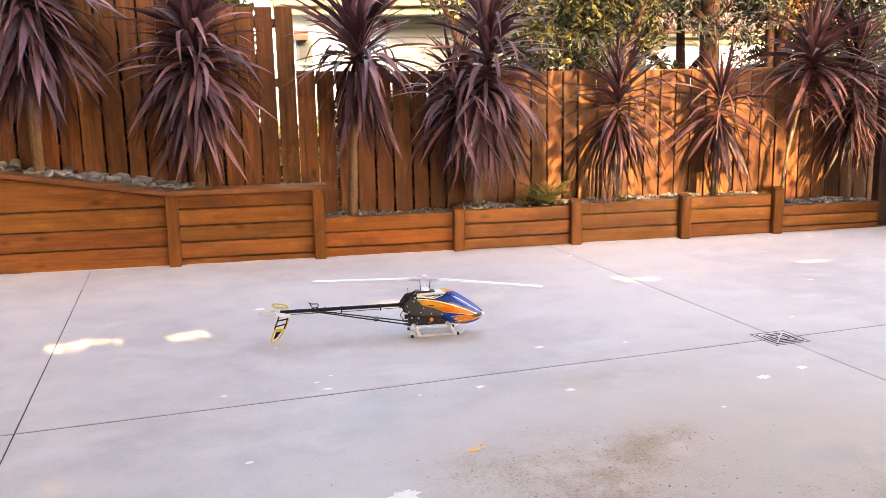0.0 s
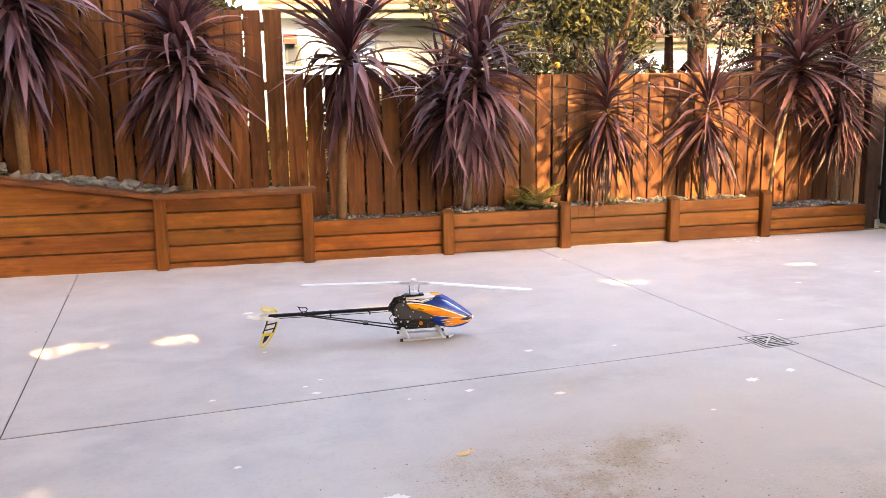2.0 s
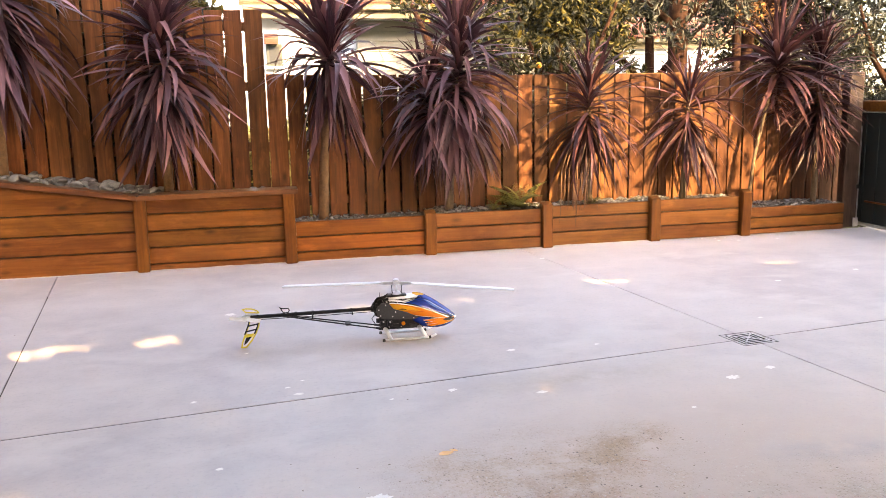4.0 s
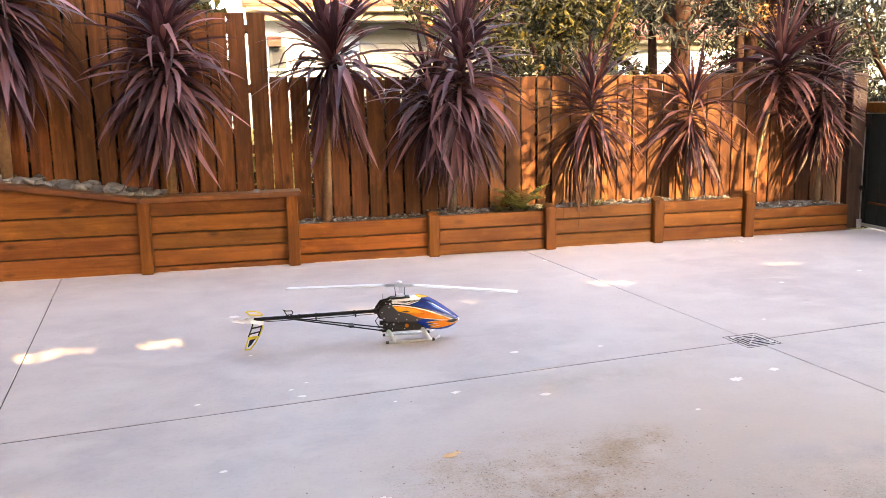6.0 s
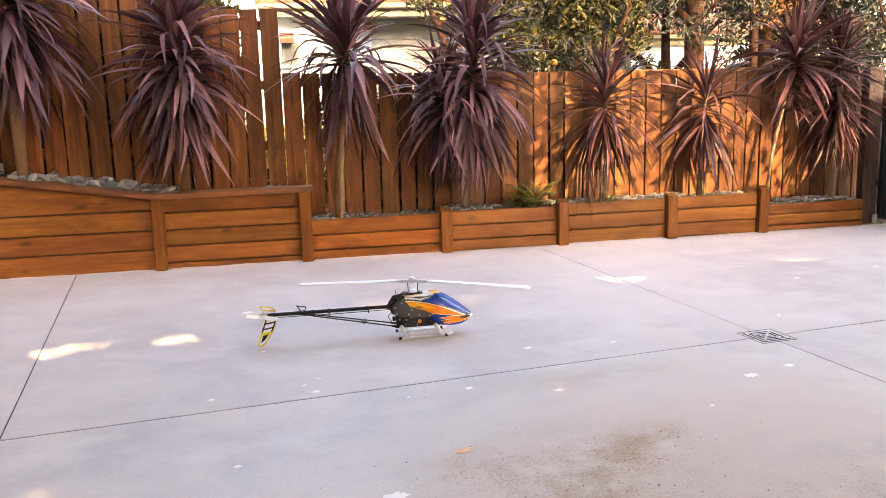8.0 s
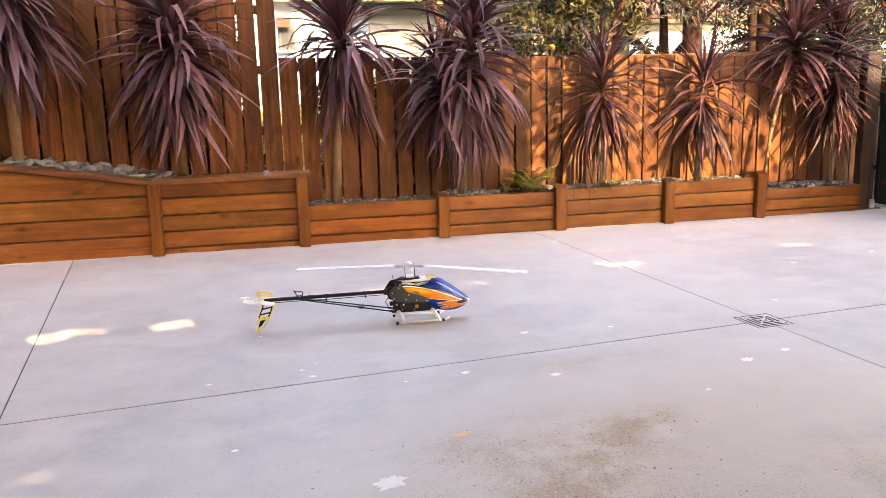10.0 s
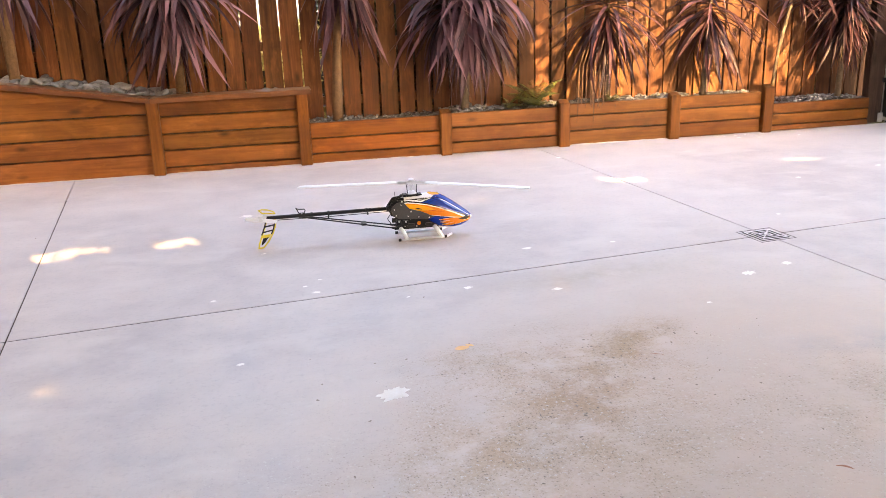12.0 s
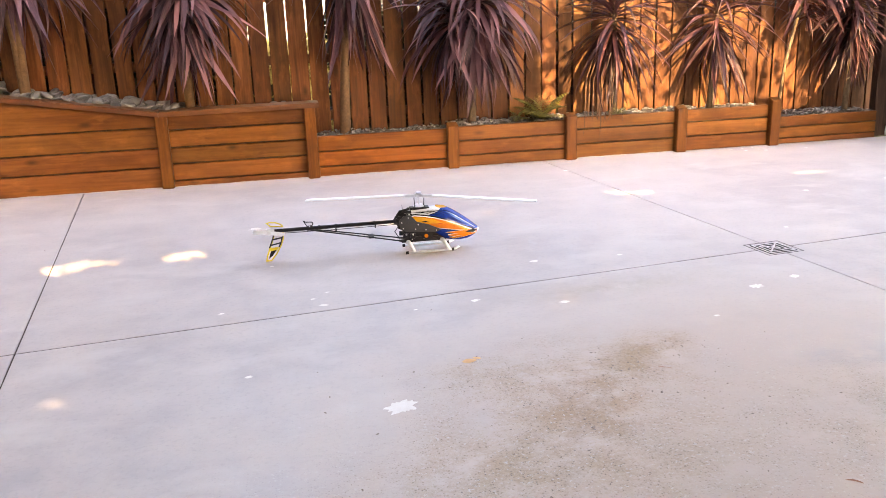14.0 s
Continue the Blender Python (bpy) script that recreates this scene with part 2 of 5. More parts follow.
DEADLEAF = mottled("withered_leaf", (0.040, 0.018, 0.010), (0.10, 0.052, 0.030), 30, 0.8, spec=0.2)
FERN = island_mottle("fern_leaf", [(0, (0.0539, 0.0701, 0.0095)), (1, (0.2049, 0.1940, 0.0285))], 0.5, 0.15)
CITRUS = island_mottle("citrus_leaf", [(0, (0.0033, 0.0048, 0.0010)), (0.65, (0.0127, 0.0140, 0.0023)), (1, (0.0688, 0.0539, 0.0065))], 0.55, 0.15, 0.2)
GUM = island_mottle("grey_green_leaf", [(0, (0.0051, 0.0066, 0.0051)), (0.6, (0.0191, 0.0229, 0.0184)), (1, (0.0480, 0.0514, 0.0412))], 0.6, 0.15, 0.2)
DRYLEAF = island_mottle("dry_yellow_leaf", [(0, (0.1120, 0.0880, 0.0240)), (0.6, (0.3200, 0.2640, 0.0720)), (1, (0.4800, 0.4000, 0.1600))], 0.6, 0.15, 0.2)
BRONZE = island_mottle("bronze_leaf", [(0, (0.05, 0.02, 0.008)), (0.6, (0.16, 0.075, 0.022)), (1, (0.34, 0.18, 0.06))], 0.55, 0.15, 0.2)
SHADELEAF = island_mottle("shade_leaf", [(0, (0.03, 0.06, 0.015)), (1, (0.09, 0.13, 0.03))], 0.5, 0.05)
ORANGE = mottled("orange_peel", (0.3750, 0.1200, 0.0037), (0.4650, 0.1725, 0.0090), 20, 0.45)
# white and cream darkened in colour to stand for shade on the houses
PLASTER = mottled("shaded_white_render", (0.3794, 0.4223, 0.4835), (0.4284, 0.4712, 0.5324), 2.5, 0.8)
SIDING = mottled("shaded_cream_weatherboard", (0.1676, 0.1624, 0.1493), (0.1938, 0.1886, 0.1755), 3, 0.6, 0, 0.1, 8, 0.06)
SOFFIT = mottled("olive_fascia", (0.07, 0.06, 0.035), (0.11, 0.095, 0.055), 4, 0.6)
TILE = mottled("terracotta_tile", (0.085, 0.030, 0.018), (0.16, 0.058, 0.034), 6, 0.85, 0, 0.3, 8, 0.2)
HOOD = mottled("dark_red_metal", (0.07, 0.022, 0.016), (0.12, 0.04, 0.028), 8, 0.6)
GLASSDARK = mottled("window_glass", (0.02, 0.022, 0.026), (0.04, 0.043, 0.048), 2, 0.12, spec=0.25)
GATEMETAL = mottled("dark_green_steel", (0.012, 0.018, 0.016), (0.022, 0.03, 0.027), 5, 0.5, 0.2)
ALU = mottled("brushed_aluminium", (0.55, 0.54, 0.53), (0.70, 0.69, 0.68), 30, 0.4, 0.8)
DRAIN = mottled("galvanised_grate", (0.66, 0.64, 0.62), (0.82, 0.80, 0.78), 25, 0.35, 0.25)
PALECEMENT = mottled("pale_cement", (0.40, 0.37, 0.34), (0.58, 0.54, 0.50), 12, 0.85)
PITSHADE = mottled("pit_shade", (0.004, 0.004, 0.004), (0.012, 0.012, 0.011), 10, 0.95, spec=0.0)
SEALANT = mottled("joint_sealant", (0.012, 0.011, 0.010), (0.04, 0.036, 0.03), 8, 0.9, spec=0.1)
SEALANT_OLD = mottled("weathered_sealant", (0.0540, 0.0408, 0.0300), (0.1020, 0.0780, 0.0600), 8, 0.9, spec=0.1)
WALLPAINT = mottled("plain_render", (0.50, 0.47, 0.42), (0.58, 0.55, 0.50), 2, 0.8)
BROWNPAINT = mottled("brown_paint", (0.06, 0.047, 0.038), (0.09, 0.07, 0.056), 2, 0.8)
# model helicopter
CARBON = mottled("carbon_fibre", (0.004, 0.004, 0.0045), (0.014, 0.014, 0.015), 90, 0.35, spec=0.25)
CARBONPLATE = mottled("carbon_plate", (0.0135, 0.0140, 0.0153), (0.0315, 0.0324, 0.0347), 70, 0.3, spec=0.6)
BLACKMETAL = mottled("black_anodised", (0.006, 0.006, 0.0065), (0.02, 0.02, 0.021), 40, 0.4, 0.2, spec=0.3)
SILVER = mottled("silver_alloy", (0.68, 0.68, 0.69), (0.82, 0.82, 0.83), 40, 0.28, 0.9)
WHITEPL = mottled("white_plastic", (0.7708, 0.8200, 0.8692), (0.8460, 0.9000, 0.9540), 25, 0.4)
BLADE = mottled("white_blade", (0.7680, 0.7900, 0.8190), (0.8448, 0.8800, 0.9135), 14, 0.35)
FINYELLOW = mottled("yellow_paint", (0.6300, 0.4680, 0.0180), (0.7380, 0.5760, 0.0450), 25, 0.4)
C_ORANGE = mottled("orange_gloss", (0.5808, 0.1496, 0.0053), (0.6864, 0.2112, 0.0088), 14, 0.22)
C_YELLOW = mottled("amber_gloss", (0.6688, 0.2816, 0.0088), (0.7392, 0.3520, 0.0176), 14, 0.22)
C_BLUE = mottled("blue_gloss", (0.0004, 0.0165, 0.1870), (0.0008, 0.0338, 0.3060), 12, 0.18)
C_SKYBLUE = mottled("light_blue_gloss", (0.05, 0.16, 0.52), (0.12, 0.26, 0.62), 30, 0.2)
C_RED = mottled("red_gloss", (0.42, 0.05, 0.01), (0.5, 0.08, 0.02), 14, 0.25)
C_WHITE = mottled("white_gloss", (0.7410, 0.7700, 0.7950), (0.8170, 0.8500, 0.8798), 14, 0.22)
C_BLACK = mottled("black_gloss", (0.008, 0.008, 0.01), (0.02, 0.02, 0.024), 20, 0.25)
PALEFLECK = mottled("pale_fleck", (0.7353, 0.6856, 0.6274), (0.8545, 0.8247, 0.7894), 30, 0.7)
LITTER = mottled("sunlit_orange_leaf", (0.6800, 0.3600, 0.1400), (0.8600, 0.5400, 0.2600), 40, 0.7)
TWIG = mottled("reddish_leaf", (0.25, 0.10, 0.06), (0.4, 0.17, 0.1), 40, 0.7)
BARKCHIP = mottled("bark_crumb", (0.1495, 0.1196, 0.0972), (0.2990, 0.2392, 0.1943), 60, 0.9)
RUBBER = mottled("black_rubber", (0.01, 0.01, 0.01), (0.03, 0.03, 0.03), 30, 0.8)


# ---- building helpers ----
def finish(bm, name, material, smooth=False):
    bmesh.ops.recalc_face_normals(bm, faces=bm.faces[:])
    me = bpy.data.meshes.new(name)
    bm.to_mesh(me)
    bm.free()
    for mt in material if isinstance(material, (list, tuple)) else [material]:
        me.materials.append(mt)
    if smooth:
        me.polygons.foreach_set("use_smooth", [True] * len(me.polygons))
    return me


def part(name, bm, material, parent, label="", smooth=False, at=None):
    """One mesh object from a bmesh (or a mesh that is shared), under a thing or part."""
    ob = new(name, bm if isinstance(bm, bpy.types.Mesh) else finish(bm, name, material, smooth))
    ob.parent = parent
    if at is not None:
        ob.matrix_basis = at
    return tagged(ob, label) if label else ob


def thing(name, at, label, category, group="", kind=""):
    ob = new(name)
    ob.empty_display_size = 0.1
    ob.matrix_basis = at
    return tagged(ob, label, category, group, kind)


def box(size, at=(0, 0, 0), bevel=0.0, bm=None, turn=None):
    bm = bm or bmesh.new()
    m = Matrix.Translation(at) @ (turn.to_4x4() if turn else Matrix()) @ Matrix.Diagonal((*size, 1))
    r = bmesh.ops.create_cube(bm, size=1, matrix=m)
    if bevel:
        edges = list({e for v in r["verts"] for e in v.link_edges})
        bmesh.ops.bevel(bm, geom=edges, offset=bevel, segments=1, affect="EDGES")
    return bm


def tube(points, radii, sides=8, bm=None, cap=True):
    """A tapered tube along points."""
    bm = bm or bmesh.new()
    pts = [Vector(p) for p in points]
    rings = []
    for i, p in enumerate(pts):
        d = (pts[min(i + 1, len(pts) - 1)] - pts[max(i - 1, 0)]).normalized()
        a = d.orthogonal().normalized() if i == 0 else (rings_axis - d * rings_axis.dot(d)).normalized()
        rings_axis = a
        c = d.cross(a)
        r = radii[i] if isinstance(radii, (list, tuple)) else radii
        rings.append([bm.verts.new(p + r * (math.cos(2 * math.pi * k / sides) * a + math.sin(2 * math.pi * k / sides) * c)) for k in range(sides)])
    for r0, r1 in zip(rings, rings[1:]):
        for k in range(sides):
            bm.faces.new((r0[k], r0[(k + 1) % sides], r1[(k + 1) % sides], r1[k]))
    if cap:
        bm.faces.new(rings[0][::-1])
        bm.faces.new(rings[-1])
    return bm


def prism(outline, thick, axis="y", bm=None, offset=0.0):
    """A plate from an outline in (x, z), extruded along y (or, with axis z, an outline in (x, y))."""
    bm = bm or bmesh.new()

    def at(p, h):
        return (p[0], h + offset, p[1]) if axis == "y" else (p[0], p[1], h + offset)

    a, b = [bm.verts.new(at(p, -thick / 2)) for p in outline], [bm.verts.new(at(p, thick / 2)) for p in outline]
    bm.faces.new(a)
    bm.faces.new(b[::-1])
    k = len(outline)
    for i in range(k):
        bm.faces.new((a[i], b[i], b[(i + 1) % k], a[(i + 1) % k]))
    return bm


def ring_plate(outline, wide, thick):
    """A flat hollow frame: a rim of one width round a hole, from an outline in (x, z)."""
    bm = bmesh.new()
    f = bm.faces.new([bm.verts.new((x, -thick / 2, z)) for x, z in outline])
    bm.normal_update()
    bmesh.ops.inset_region(bm, faces=[f], thickness=wide, use_even_offset=True, use_boundary=True)
    bmesh.ops.delete(bm, geom=[f], context="FACES_ONLY")
    r = bmesh.ops.extrude_face_region(bm, geom=bm.faces[:])
    bmesh.ops.translate(bm, vec=(0, thick, 0), verts=[v for v in r["geom"] if isinstance(v, bmesh.types.BMVert)])
    return bm


def pebble(rng, sub=1):
    bm = bmesh.new()
    bmesh.ops.create_icosphere(bm, subdivisions=sub, radius=1)
    for v in bm.verts:
        v.co *= 1 + 0.28 * noise.noise(v.co * 1.1 + Vector((rng.random() * 50, 0, 0)))
    return bm


# ---- the ground: one sheet, with the yard's concrete slabs on it ----
g = bmesh.new()
bmesh.ops.create_grid(g, x_segments=2, y_segments=2, size=400)
ground = tagged(new("ground", finish(g, "ground", LAWN)), "dry lawn and soil ground beyond the yard", "ground", kind="structure")
ground.location.z = -0.14
pavement = thing("pavement", Matrix(), "pale grey concrete yard cast in large slabs with a soil stain", "pavement", kind="structure")
TURN = radians(7.0)
DRAIN_AT = Vector((3.035, 4.765, 0))
UX, UY = Vector((math.cos(TURN), math.sin(TURN), 0)), Vector((-math.sin(TURN), math.cos(TURN), 0))
JOINT, CROSS = 0.010, 0.008
us, vs = [-9.0, -4.47, 0.0, 6.0], [-12.5, -4.3, 0.0, 4.6]
FRONT = 8.33


def clipped_slab(u0, u1, v0, v1):
    """A slab between joints, cut off along the planter and the side walls, with worn edges."""
    pts = [DRAIN_AT + UX * u + UY * v for u, v in ((u0, v0), (u1, v0), (u1, v1), (u0, v1))]
    bm = bmesh.new()
    bm.faces.new([bm.verts.new((p.x, p.y, 0)) for p in pts])
    for co, no in (((0, FRONT + 0.03, 0), (0, 1, 0)), ((7.3, 0, 0), (1, 0, 0)), ((-3.97, 0, 0), (-1, 0, 0)), ((0, -6.6, 0), (0, -1, 0))):
        bmesh.ops.bisect_plane(bm, geom=bm.verts[:] + bm.edges[:] + bm.faces[:], plane_co=co, plane_no=no, clear_outer=True)
    if not bm.faces:
        return None
    r = bmesh.ops.extrude_face_region(bm, geom=bm.faces[:])
    for v in r["geom"]:
        if isinstance(v, bmesh.types.BMVert):
            v.co.z = -0.12
    top = [e for e in bm.edges if all(abs(v.co.z) < 1e-5 for v in e.verts)]
    bmesh.ops.bevel(bm, geom=top, offset=0.003, segments=1, affect="EDGES")
    return bm


for i in range(3):
    for j in range(3):
        slab = clipped_slab(us[i] + CROSS / 2, us[i + 1] - CROSS / 2, vs[j] + JOINT / 2, vs[j + 1] - JOINT / 2)
        if slab:
            part("slab", slab, CONCRETE, pavement)
for i, (length, turn) in enumerate(((13, TURN), (13, TURN + math.pi / 2), (13, TURN + math.pi / 2))):
    c = DRAIN_AT + (UX * -1.8 if i == 0 else UX * (-4.47 if i == 2 else 0))
    f = box((length, (CROSS if i else JOINT) * 0.9, 0.05), (0, 0, 0))
    bmesh.ops.bisect_plane(f, geom=f.verts[:] + f.edges[:] + f.faces[:], plane_co=(-4 if i else -6.2, 0, 0), plane_no=(-1, 0, 0), clear_outer=True)
    bmesh.ops.bisect_plane(f, geom=f.verts[:] + f.edges[:] + f.faces[:], plane_co=(3.3 if i else 5.4, 0, 0), plane_no=(1, 0, 0), clear_outer=True)
    part("joint_strip", f, SEALANT_OLD if i == 2 else SEALANT, pavement, "brown weathered sealant in a slab joint" if i == 2 else "dark sealant in a slab joint", at=Matrix.Translation((c.x, c.y, -0.031 if i else -0.0275)) @ Matrix.Rotation(turn, 4, "Z"))

# floor drain where the joints cross
drain = thing("floor_drain", Matrix.Translation(DRAIN_AT) @ Matrix.Rotation(TURN, 4, "Z"), "square galvanised floor drain grate set in concrete", "drain")
W = 0.185
# flat black strips and plate stand for the shade in gap and hole
for x, y, sx, sy in ((0, 1, 1, 0), (0, -1, 1, 0), (1, 0, 0, 1), (-1, 0, 0, 1)):
    part("surround", box((0.262 * sx + 0.0035 * sy, 0.262 * sy + 0.0035 * sx, 0.0016), (0.128 * x, 0.128 * y, 0.0005 + 0.0002 * sx)), PITSHADE, drain, "black strip for the shaded gap round the drain")
part("pit", box((W + 0.02, W + 0.02, 0.003), (0, 0, 0.0015)), PITSHADE, drain)
for k, (x, y, sx, sy) in enumerate(((0, W / 2, W, 0.011), (0, -W / 2, W, 0.011), (W / 2, 0, 0.011, W), (-W / 2, 0, 0.011, W))):
    part("frame_bar", box((sx, sy, 0.001), (x, y, 0.0036 + (0.0003 if k > 1 else 0))), DRAIN, drain)
for q in range(4):
    m = Matrix.Rotation(q * math.pi / 2, 4, "Z")
    for k in range(2):
        r = 0.034 + 0.030 * k
        part("grate_bar", box((2 * r - 0.010, 0.010, 0.0008), (0, r, 0.0036)), DRAIN, drain, at=m)
for q in range(2):
    part("cross_bar", box((0.009, W * 1.22, 0.0008), (0, 0, 0.0044 + 0.0009 * q)), DRAIN, drain, at=Matrix.Rotation(math.pi / 4 + q * math.pi / 2, 4, "Z"))
part("boss", tube([(0, 0, 0.004), (0, 0, 0.0075)], 0.014, 14), DRAIN, drain)

# ---- timber planters along the fence ----
POSTS = [(-1.127, 0.70), (0.257, 0.70), (1.652, 0.455), (2.893, 0.48), (4.103, 0.485), (5.174, 0.51)]
raised = thing("raised_planter", pose(0, FRONT, 0), "tall orange-stained timber planter with a sloping cap board", "planter")
low = thing("low_planter", pose(0, FRONT, 0), "low orange-stained timber sleeper planter filled with gravel", "planter")
rng = random.Random(4)


def plank(x0, x1, z0, z1, parent, depth=0.045, name="board", z2=None, timber=None):
    """A board lying along x, its face at y 0; z2: height of its top at x0, where it is cut at a slope."""
    cx, w = (x0 + x1) / 2, x1 - x0
    h = (z1 - z0 - 0.0115) / 2
    bm, ends = bmesh.new(), []
    for x in (-w / 2, w / 2):
        ends.append([bm.verts.new((x, y, z)) for y, z in ((0.004, -h), (0, -h + 0.005), (0, h - 0.012), (0.003, h - 0.004), (0.010, h), (depth, h), (depth, -h))])
    for k in range(7):
        bm.faces.new((ends[0][k], ends[0][(k + 1) % 7], ends[1][(k + 1) % 7], ends[1][k]))
    bm.faces.new(ends[0][::-1])
    bm.faces.new(ends[1])
    if z2 is not None:
        for v in bm.verts:
            if v.co.z > 0:
                v.co.z += (z2 - z1) * (0.5 - v.co.x / w)
    part(name, bm, timber or SLEEPER, parent, at=pose(cx, rng.uniform(-0.004, 0.004), (z0 + z1) / 2))


# raised part: boards between the posts, the top one under the cap
for x0, x1, zs in ((-3.93, -1.18, (0.0, 0.20, 0.385, 0.578)), (-1.07, 0.20, (0.0, 0.065, 0.226, 0.382, 0.546))):
    for a, c in zip(zs, zs[1:]):
        plank(x0, x1, a, c, raised)
plank(-1.07, 0.20, 0.546, 0.685, raised)
plank(-3.93, -1.18, 0.578, 0.685, raised, z2=1.122)


def sloping_cap(x0, z0, x1, z1, front=-0.135, back=0.14):
    bm = bmesh.new()
    t = 0.048
    vs_ = [[bm.verts.new((x, y, z + dz)) for y, dz in ((front, 0), (back, 0), (back, t), (front, t))] for x, z in ((x0, z0), (x1, z1))]
    for k in range(4):
        bm.faces.new((vs_[0][k], vs_[0][(k + 1) % 4], vs_[1][(k + 1) % 4], vs_[1][k]))
    bm.faces.new(vs_[0][::-1])
    bm.faces.new(vs_[1])
    bmesh.ops.bevel(bm, geom=bm.edges[:], offset=0.007, segments=2, affect="EDGES")
    return bm


part("cap_board", sloping_cap(-3.93, 1.126, -1.125, 0.687), CAPWOOD, raised, "orange-stained cap board sloping along the wall")
part("cap_board", sloping_cap(-1.1245, 0.687, 0.345, 0.693), CAPWOOD, raised)
# return boards where the tall planter ends over the low one
for a, c in ((0.41, 0.545), (0.549, 0.69)):
    part("return_board", box((0.045, 0.38, c - a), (0.262, 0.24, (a + c) / 2), 0.006), SLEEPER, raised)
# low part: three courses, the top of each bay a little higher along the fence
for x0, x1, zs in (
    (0.315, 1.595, (0.0, 0.099, 0.250, 0.405)),
    (1.71, 2.835, (0.0, 0.118, 0.267, 0.416)),
    (2.95, 4.045, (0.0, 0.151, 0.307, 0.435)),
    (4.16, 5.115, (0.0, 0.155, 0.306, 0.440)),
    (5.235, 6.43, (0.0, 0.065, 0.186, 0.302)),
):
    for a, c in zip(zs, zs[1:]):
        plank(x0, x1, a, c, low, timber=SLEEPER_RED if x0 < 1 else None)
for k, (x, h) in enumerate(POSTS):
    lean = (0.4, -0.3, 0.2, -0.5, 0.3, 1.2)[k]
    bm = box((0.112, 0.10, h), (0, 0, h / 2), 0.008)
    if k > 1:
        for v in bm.verts:
            if v.co.z > h * 0.5 and v.co.y < 0:
                v.co.z -= 0.025
    part("post", bm, SLEEPER_UP, raised if k < 2 else low, at=pose(x, -0.012, 0, 0, lean, rng.uniform(-2, 2)))

# black sheet added behind the boards, so that the grooves look shaded
for x0, x1, z, parent in ((-3.9, -1.2, 0.64, raised), (-1.2, 0.2, 0.64, raised), (0.33, 5.2, 0.37, low), (5.2, 6.4, 0.26, low)):
    part("liner", box((x1 - x0 - 0.004, 0.012, z), ((x0 + x1) / 2, 0.062, z / 2)), RUBBER, parent, "black sheet added behind the boards to darken the grooves")

# pale cement smear along the foot of the boards
for x0, x1, parent in ((-3.9, -1.19, raised), (-1.06, 0.19, raised), (0.33, 1.58, low), (2.97, 4.03, low)):
    bm = bmesh.new()
    n = int((x1 - x0) * 24)
    prev = None
    for k in range(n + 1):
        x = x0 + (x1 - x0) * k / n
        h = 0.011 + 0.007 * noise.noise(Vector((x * 4, 3, 0))) + 0.004 * noise.noise(Vector((x * 19, 7, 0)))
        row = [bm.verts.new((x, y, z)) for y, z in ((0.004, h), (-0.006, h * 0.7), (-0.010 - h * 0.6, 0.0015))]
        if prev:
            for i in (0, 1):
                bm.faces.new((prev[i], prev[i + 1], row[i + 1], row[i]))
        prev = row
    part("cement_smear", bm, PALECEMENT, parent, "pale cement smear along the foot of the boards", True)

# beds: soil, stones and gravel
for name, x0, x1, z in (("soil_bed", 0.29, 5.12, 0.375), ("soil_bed", 5.23, 6.45, 0.265), ("soil_bed", -1.12, 0.24, 0.67)):
    bm = bmesh.new()
    bmesh.ops.create_grid(bm, x_segments=int((x1 - x0) * 10), y_segments=4, size=0.5)
    for v in bm.verts:
        v.co.x, v.co.y = (x0 + x1) / 2 + v.co.x * (x1 - x0), FRONT + 0.245 + v.co.y * 0.40
        v.co.z = z + 0.015 * noise.noise(v.co * 6)
    r = bmesh.ops.extrude_face_region(bm, geom=bm.faces[:])
    for v in r["geom"]:
        if isinstance(v, bmesh.types.BMVert):
            v.co.z -= 0.1
    tagged(new(name, finish(bm, name, SOIL)), "dark soil in a timber planter", "soil", kind="stuff")
bm = bmesh.new()
vq = [[bm.verts.new((x, FRONT + y, z)) for x, z in ((-3.93, 1.09), (-1.12, 0.655))] for y in (0.047, 0.445)]
bm.faces.new((vq[0][0], vq[0][1], vq[1][1], vq[1][0]))
r = bmesh.ops.extrude_face_region(bm, geom=bm.faces[:])
for v in r["geom"]:
    if isinstance(v, bmesh.types.BMVert):
        v.co.z -= 0.1
tagged(new("soil_bed", finish(bm, "soil_bed", SOIL)), "dark soil in a timber planter", "soil", kind="stuff")

stones = thing("stone_mulch", pose(0, FRONT, 0.68), "grey river stones heaped in the raised planter", "stones")
kinds = [finish(pebble(rng, 2), "stone", STONE, True) for _ in range(8)]
for k in range(300):
    big = k < 225
    x = rng.uniform(-3.0, -0.95) if big else rng.uniform(-0.95, 0.22)
    y = rng.uniform(0.06, 0.40)
    base = 0.02 + max(0.0, (-1.127 - x)) * 0.1565
    s = 0.026 + 0.042 * rng.random() ** 1.5 if big else rng.uniform(0.015, 0.034)
    lift = s * 0.3 + (rng.uniform(0, 0.055) if big else 0.0)
    tilt = 32 if big else 15
    part("stone", kinds[k % 8], STONE, stones, at=pose(x, y, base + lift, rng.uniform(-tilt, tilt), rng.uniform(-tilt, tilt), rng.uniform(0, 360)) @ Matrix.Diagonal((s * rng.uniform(1.0, 1.45), s, s * rng.uniform(0.38, 0.68), 1)))


